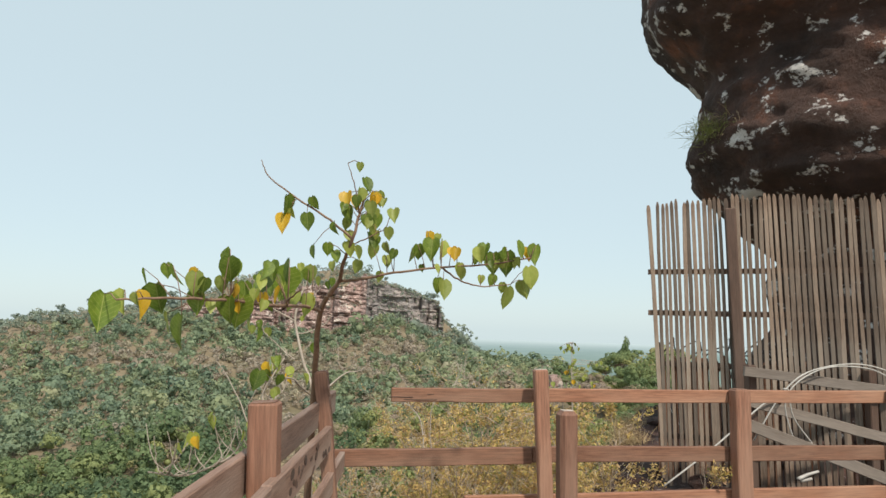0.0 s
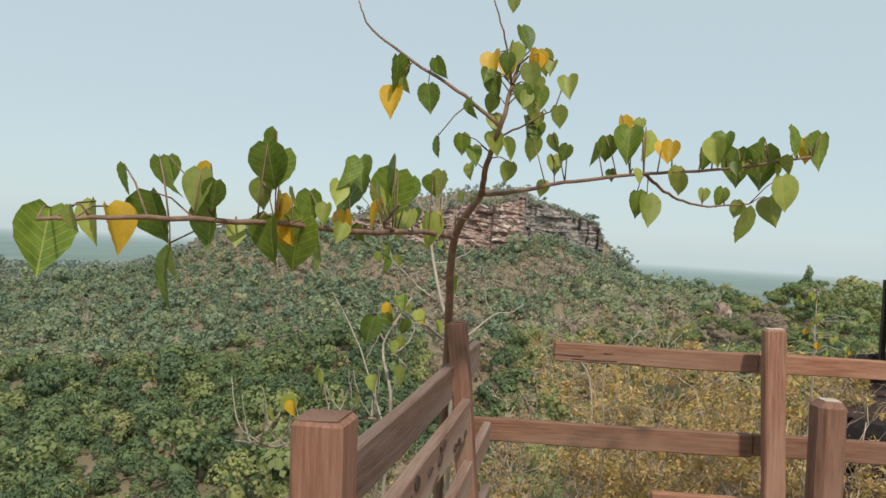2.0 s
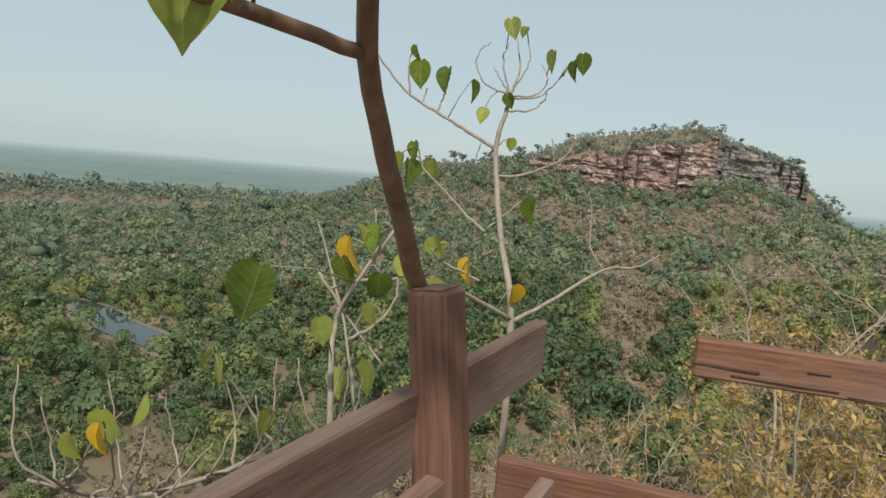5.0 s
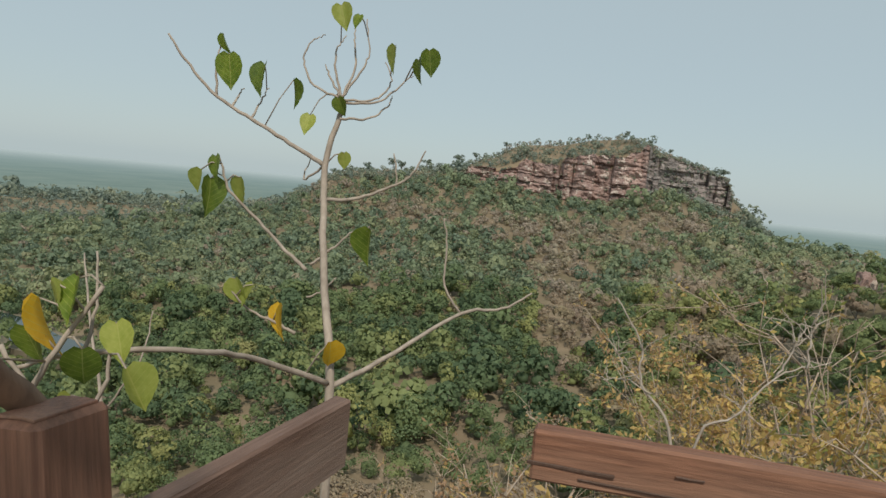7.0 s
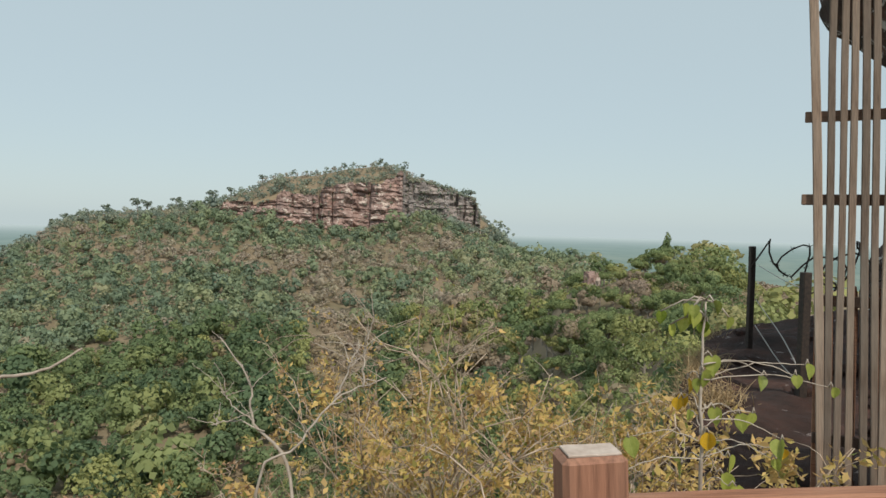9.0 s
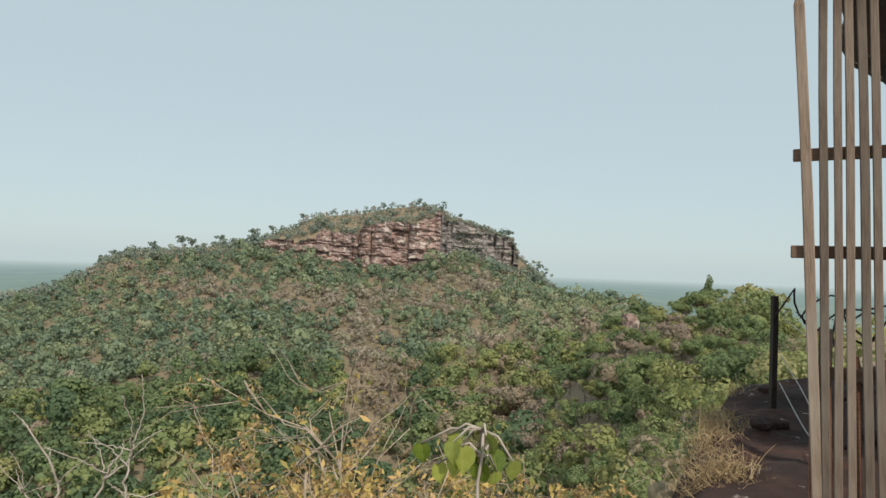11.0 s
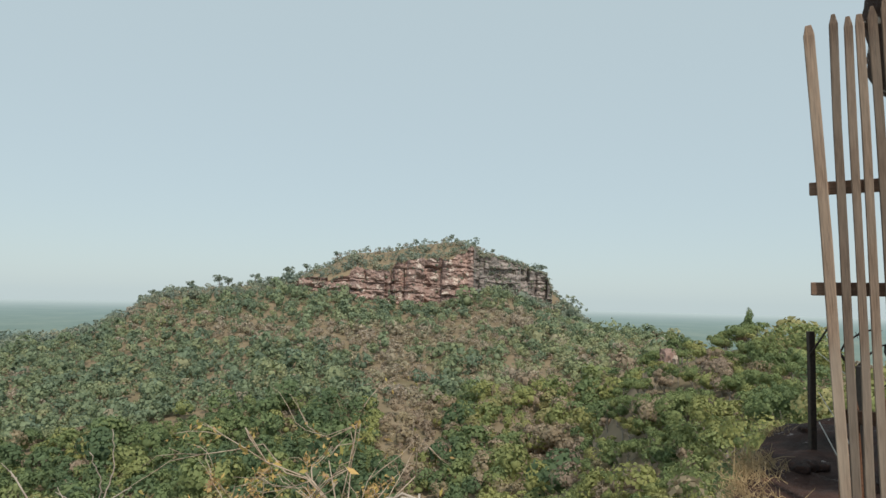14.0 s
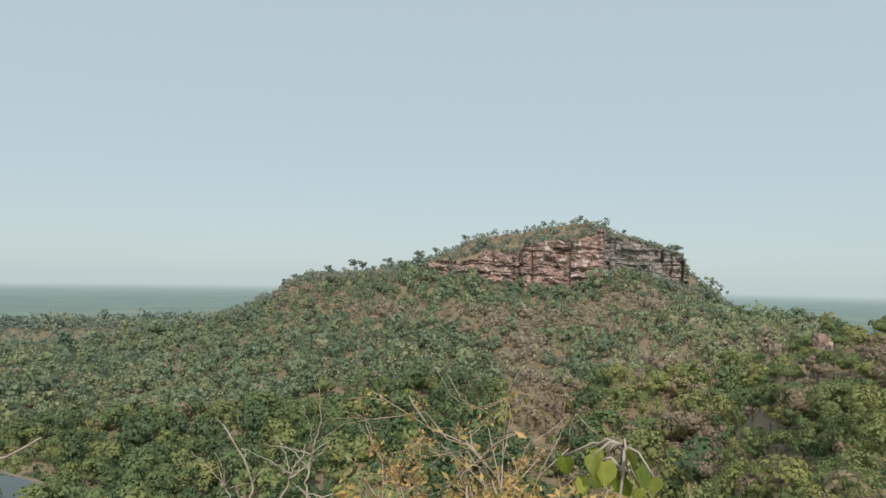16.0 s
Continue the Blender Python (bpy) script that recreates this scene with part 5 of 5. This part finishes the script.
for pts in ([(606, 172), (550, 150), (522, 105), (530, 65), (548, 46)], [(606, 172), (575, 130), (562, 108)], [(606, 172), (585, 110), (583, 75), (592, 48)], [(606, 170), (630, 120), (640, 80), (628, 15)], [(606, 170), (622, 110), (612, 60), (608, 30)],
            [(606, 175), (660, 165), (685, 130), (668, 90)], [(606, 178), (665, 170), (705, 130), (722, 110)], [(606, 205), (650, 200), (682, 172), (686, 150)], [(586, 292), (545, 318), (548, 280)], [(450, 222), (455, 190), (462, 160)], [(385, 188), (372, 120), (376, 84)], [(412, 205), (415, 180), (417, 165)]):
    tips.append(t2.limb("twig", [at2(x, y, 0.04 * k) for k, (x, y) in enumerate(pts)], 0.0042, 0.0016, "", 0.003, 5))
for line, p, kind, s in [(tips[9], at2(466, 125), "g", 0.75), (tips[10], at2(402, 113), "g", 0.8), (tips[10], at2(390, 80), "g", 0.5), (b1, at2(518, 148), "g", 0.65), (tips[0], at2(552, 205), "l", 0.5), (tips[2], at2(592, 12), "l", 0.6), (tips[3], at2(626, 26), "g", 0.35), (tips[6], at2(735, 92), "g", 0.6), (tips[5], at2(692, 72), "l", 0.65), (tips[6], at2(752, 74), "g", 0.6),
                         (b2, at2(405, 332, -.1), "g", 0.85), (b2, at2(455, 325, -.1), "l", 0.65), (b2, at2(388, 318, -.1), "l", 0.55), (b2, at2(412, 293, -.1), "g", 0.6), (b3, at2(478, 488, -.2), "l", 0.65), (b3, at2(508, 495, -.2), "l", 0.55), (b3, at2(558, 525, -.2), "y", 0.75), (b7, at2(684, 392, -.1), "g", 0.85), (b4, Vector((-0.15, 5.32, 1.11)), "y", 0.62), (tips[8], at2(617, 265), "l", 0.4), (tips[0], at2(600, 170), "g", 0.45)]:
    t2.leaf(min(line, key=lambda q: (q - p).length), p, kind, s)

# leafy shoots outside the side railing
t3 = Plant("leafy_shrub", "thin pale shrub with yellow and lime leaves outside the side railing", "shrub", (-0.42, 4.62, -1.5), BARK_PALE, 53)
stem = t3.limb("stem", [(-0.42, 4.62, -1.6), (-0.42, 4.62, 0.2), (-0.40, 4.58, 0.8), (-0.47, 4.71, 1.04), (-0.43, 4.73, 1.16), (-0.35, 4.76, 1.30)], 0.011, 0.004)
s2 = t3.limb("stem", [(-0.43, 4.71, 1.02), (-0.37, 4.73, 1.06), (-0.33, 4.75, 1.13), (-0.33, 4.76, 1.21)], 0.005, 0.003)
s3 = t3.limb("stem", [(-0.54, 4.74, 1.17), (-0.45, 4.75, 1.06), (-0.35, 4.76, 0.95)], 0.0045, 0.0025)
for p, kind, s in [((-0.45, 4.73, 1.27), "y", 0.85), ((-0.47, 4.72, 1.22), "g", 0.66), ((-0.44, 4.74, 1.30), "l", 0.45), ((-0.39, 4.75, 1.31), "g", 0.66), ((-0.37, 4.74, 1.19), "g", 0.66), ((-0.32, 4.76, 1.24), "l", 0.6), ((-0.38, 4.73, 1.11), "l", 0.6),
                   ((-0.47, 4.37, 1.24), "g", 1.0), ((-0.22, 4.66, 1.20), "l", 0.6), ((-0.40, 4.5, 1.12), "l", 0.5)]:
    t3.leaf(min(stem + s2 + s3, key=lambda q: (q - Vector(p)).length), p, kind, s)
t4 = Plant("leafy_shrub", "tangle of bare curling shoots with a few yellowing leaves", "shrub", (-0.75, 4.75, -1.5), BARK_PALE, 54)
main = t4.limb("stem", [(-0.55, 5.2, -1.6), (-0.52, 5.1, 0.2), (-0.48, 4.95, 0.60), (-0.60, 4.70, 0.68), (-0.85, 4.45, 0.62), (-1.05, 4.35, 0.66)], 0.011, 0.004)
r5 = random.Random(6)
for k in range(26):
    p = main[int(len(main) * (0.45 + 0.5 * r5.random()))]
    a = r5.uniform(-1, 1)
    q1 = p + Vector((a * 0.12, r5.uniform(-0.12, 0.1), r5.uniform(0.04, 0.12)))
    q2 = q1 + Vector((a * 0.08, r5.uniform(-0.08, 0.08), r5.uniform(0.10, 0.20)))
    tw = t4.limb("twig", [p, q1, q2], 0.0045, 0.0018, "", 0.004, 5)
    if k % 3 == 0:
        t4.leaf(tw[-1], tw[-1] + Vector((r5.uniform(-.02, .02), -0.01, 0.01)), r5.choice("llyg"), r5.uniform(0.5, 0.8))
far_twig = t4.limb("stem", [(-0.48, 4.95, 0.60), (-0.62, 5.1, 0.9), (-0.75, 5.2, 1.12), (-0.86, 5.3, 1.25)], 0.006, 0.002)
t4.limb("twig", [(-0.62, 5.1, 0.9), (-0.56, 5.15, 1.05), (-0.57, 5.2, 1.15)], 0.003, 0.0015, "", 0.004, 5)


# bare pale shrub behind the front railing
TWIG_PALE = plain_noise("twig_pale", (0.30, 0.25, 0.205), (0.50, 0.44, 0.37), 25, 0.85, 0.002)
t5 = Plant("dead_shrub", "bare pale-barked dead shrub behind the front railing", "shrub", (0.85, 6.3, -0.95), TWIG_PALE, 56)
trunks = [t5.limb("stem", [(0.85, 6.3, -1.0), (0.84, 6.3, 0.1), (0.84, 6.45, 0.61), (0.70, 6.44, 0.83), (0.68, 6.45, 0.98), (0.57, 6.45, 1.15)], 0.010, 0.0022, "", 0.005, 5),
          t5.limb("stem", [(0.88, 6.3, -1.0), (0.85, 5.9, 0.1), (0.81, 5.80, 0.82), (0.91, 5.83, 0.94), (1.02, 5.87, 1.06), (1.17, 5.91, 1.12)], 0.0065, 0.0018, "", 0.005, 5)]
for pts in ([(0.70, 6.44, 0.83), (0.63, 6.43, 0.89), (0.58, 6.43, 0.95)], [(0.74, 6.44, 0.79), (0.64, 6.43, 0.84), (0.55, 6.41, 0.83)], [(1.02, 5.87, 1.06), (1.05, 5.88, 1.13), (1.07, 5.89, 1.19)], [(1.10, 5.89, 1.10), (1.10, 5.90, 1.17), (1.11, 5.91, 1.23)]):
    trunks.append(t5.limb("branch", pts, 0.004, 0.0018, "", 0.005, 4))
r6 = random.Random(9)
for line in trunks:
    for _k in range(5):
        p = line[int(len(line) * r6.uniform(0.55, 0.98))]
        d = Vector((r6.uniform(-1, 1), r6.uniform(-0.6, 0.6), r6.uniform(-0.2, 0.8))).normalized() * r6.uniform(0.05, 0.14)
        t5.limb("twig", [p, p + d * 0.5 + Vector((0, 0, 0.015)), p + d + Vector((r6.uniform(-.03, .03), 0, 0.03))], 0.0022, 0.0010, "", 0.003, 4)

# upright leafy shoot just outside the front railing
t6 = Plant("leafy_shoot", "slim upright shoot with pale yellow-green leaves outside the railing", "shrub", (1.86, 5.34, -0.95), TWIG_PALE, 57)
shoot = t6.limb("stem", [(1.86, 5.34, -1.0), (1.85, 5.32, 0.3), (1.83, 5.24, 1.03), (1.82, 5.24, 1.23), (1.83, 5.25, 1.44)], 0.007, 0.0022, "", 0.002, 5)
r7 = random.Random(14)
for k in range(13):
    p = shoot[-1 - r7.randint(0, 1)]
    t6.leaf(p, p + Vector((r7.gauss(0, 0.035), r7.gauss(0, 0.03), r7.uniform(-0.04, 0.02))), r7.choice("lllg"), r7.uniform(0.20, 0.32))
for k in range(24):
    p = shoot[int(len(shoot) * r7.uniform(0.5, 0.85))]
    tip = p + Vector((r7.gauss(0, 0.09), r7.gauss(0, 0.05), r7.uniform(-0.04, 0.06)))
    t6.limb("twig", [p, (p + tip) / 2 + Vector((0, 0, 0.02)), tip], 0.0018, 0.001, "", 0.002, 4)
    t6.leaf(tip, tip + Vector((r7.gauss(0, 0.01), -0.005, 0.0)), r7.choice("llly"), r7.uniform(0.2, 0.36))


# ---- dry yellow shrubs on the slope below the front railing ----
def shrub(label, x, y, z0, tall, wide, seed, leafy, spec, group="slope shrubs"):
    r2 = random.Random(seed)
    rng = np.random.default_rng(seed)
    e = thing("shrub", label, "shrub", (x, y, z0), group)
    lines, ends = [], []

    def grow(p, d, length, rad, depth):
        n = 3
        pts = [p]
        for _ in range(n):
            d = (d + Vector((r2.gauss(0, .22), r2.gauss(0, .22), r2.gauss(0.03, .16)))).normalized()
            pts.append(pts[-1] + d * length / n)
        pts = [Vector((q.x, q.y, min(q.z, tall * (0.92 + 0.06 * math.sin(seed + q.x * 9))))) for q in pts]
        lines.append((pts, rad, rad * 0.55))
        if depth <= 2:
            ends.extend(pts[1:])
        if depth:
            for _ in range(r2.choice((2, 2, 3))):
                nd = (d + Vector((r2.gauss(0, .55), r2.gauss(0, .55), r2.gauss(0.12, .35)))).normalized()
                grow(r2.choice(pts[1:]), nd, length * r2.uniform(0.5, 0.8), rad * 0.64, depth - 1)

    for _ in range(r2.randint(5, 7)):
        a = r2.uniform(0, 6.28)
        grow(Vector((r2.gauss(0, .08), r2.gauss(0, .08), -0.1)), Vector((math.cos(a) * wide, math.sin(a) * wide, 1.0)).normalized(), tall * r2.uniform(0.45, 0.62), 0.012, 4)
    tagged(part("branchwork", tubes_mesh("branchwork", lines, TWIG, 3, True), e), kind="stuff")
    k = min(int(leafy * 2.4), len(ends) * 8)
    nests = r2.sample(ends, max(20, len(ends) // 4))
    c = np.array([tuple(r2.choice(nests)) for _ in range(k)]) + rng.normal(0, 0.026, (k, 3))
    d = rng.normal(size=(k, 3)) + np.array([0, 0, 0.2])
    d /= np.linalg.norm(d, axis=1, keepdims=True)
    u = np.cross(d, rng.normal(size=(k, 3)))
    u /= np.linalg.norm(u, axis=1, keepdims=True)
    w = np.cross(d, u)
    ln = rng.uniform(0.009, 0.023, (k, 1))
    wd = ln * rng.uniform(0.32, 0.55, (k, 1))
    q = np.stack([c - d * ln, c + u * wd, c + d * ln + w * ln * 0.35, c - u * wd], 1).reshape(-1, 3)
    sp = np.repeat(np.clip(rng.normal(spec, 0.22, k), 0, 1), 4)
    fo = part("foliage", foliage_mesh("foliage", q, sp, (np.zeros((0, 3)), np.zeros((0, 3), int), np.zeros(0)), SHRUB), e)
    tagged(fo, kind="stuff")
    return e


SHRUBS = [(0.75, 6.35, 1.55, 0.45, 1100, 0.70), (1.38, 6.75, 2.2, 0.10, 330, 0.38), (2.15, 6.35, 1.92, 0.45, 2600, 0.42), (2.35, 7.3, 1.80, 0.40, 1300, 0.5), (1.15, 7.2, 1.75, 0.5, 1500, 0.6),
          (1.95, 7.3, 1.88, 0.5, 2400, 0.45), (2.6, 8.9, 1.25, 0.45, 900, 0.4), (0.35, 7.3, 1.25, 0.55, 500, 0.9), (3.4, 10.1, 1.0, 0.45, 600, 0.6), (2.25, 5.95, 1.55, 0.4, 1000, 0.4),
          (1.75, 5.9, 1.80, 0.5, 2600, 0.44), (1.2, 6.0, 1.80, 0.5, 2400, 0.5), (0.2, 6.2, 1.1, 0.6, 700, 0.2), (-0.4, 7.0, 1.1, 0.6, 500, 0.9), (2.4, 9.2, 1.4, 0.5, 900, 0.7),
          (1.5, 6.45, 1.90, 0.45, 2600, 0.44)]
for k, (x, y, tall, wide, leafy, spec) in enumerate(SHRUBS):
    z0 = -0.95 if y < 8 else -1.15
    lab = "dry yellow-leaved shrub tangled on the slope" if spec < 0.5 else "half-bare twiggy brown shrub on the slope" if spec > 0.3 else "low green shrub under the railing"
    shrub(lab, x, y, z0, tall, wide, 300 + k, leafy, spec + 0.08)
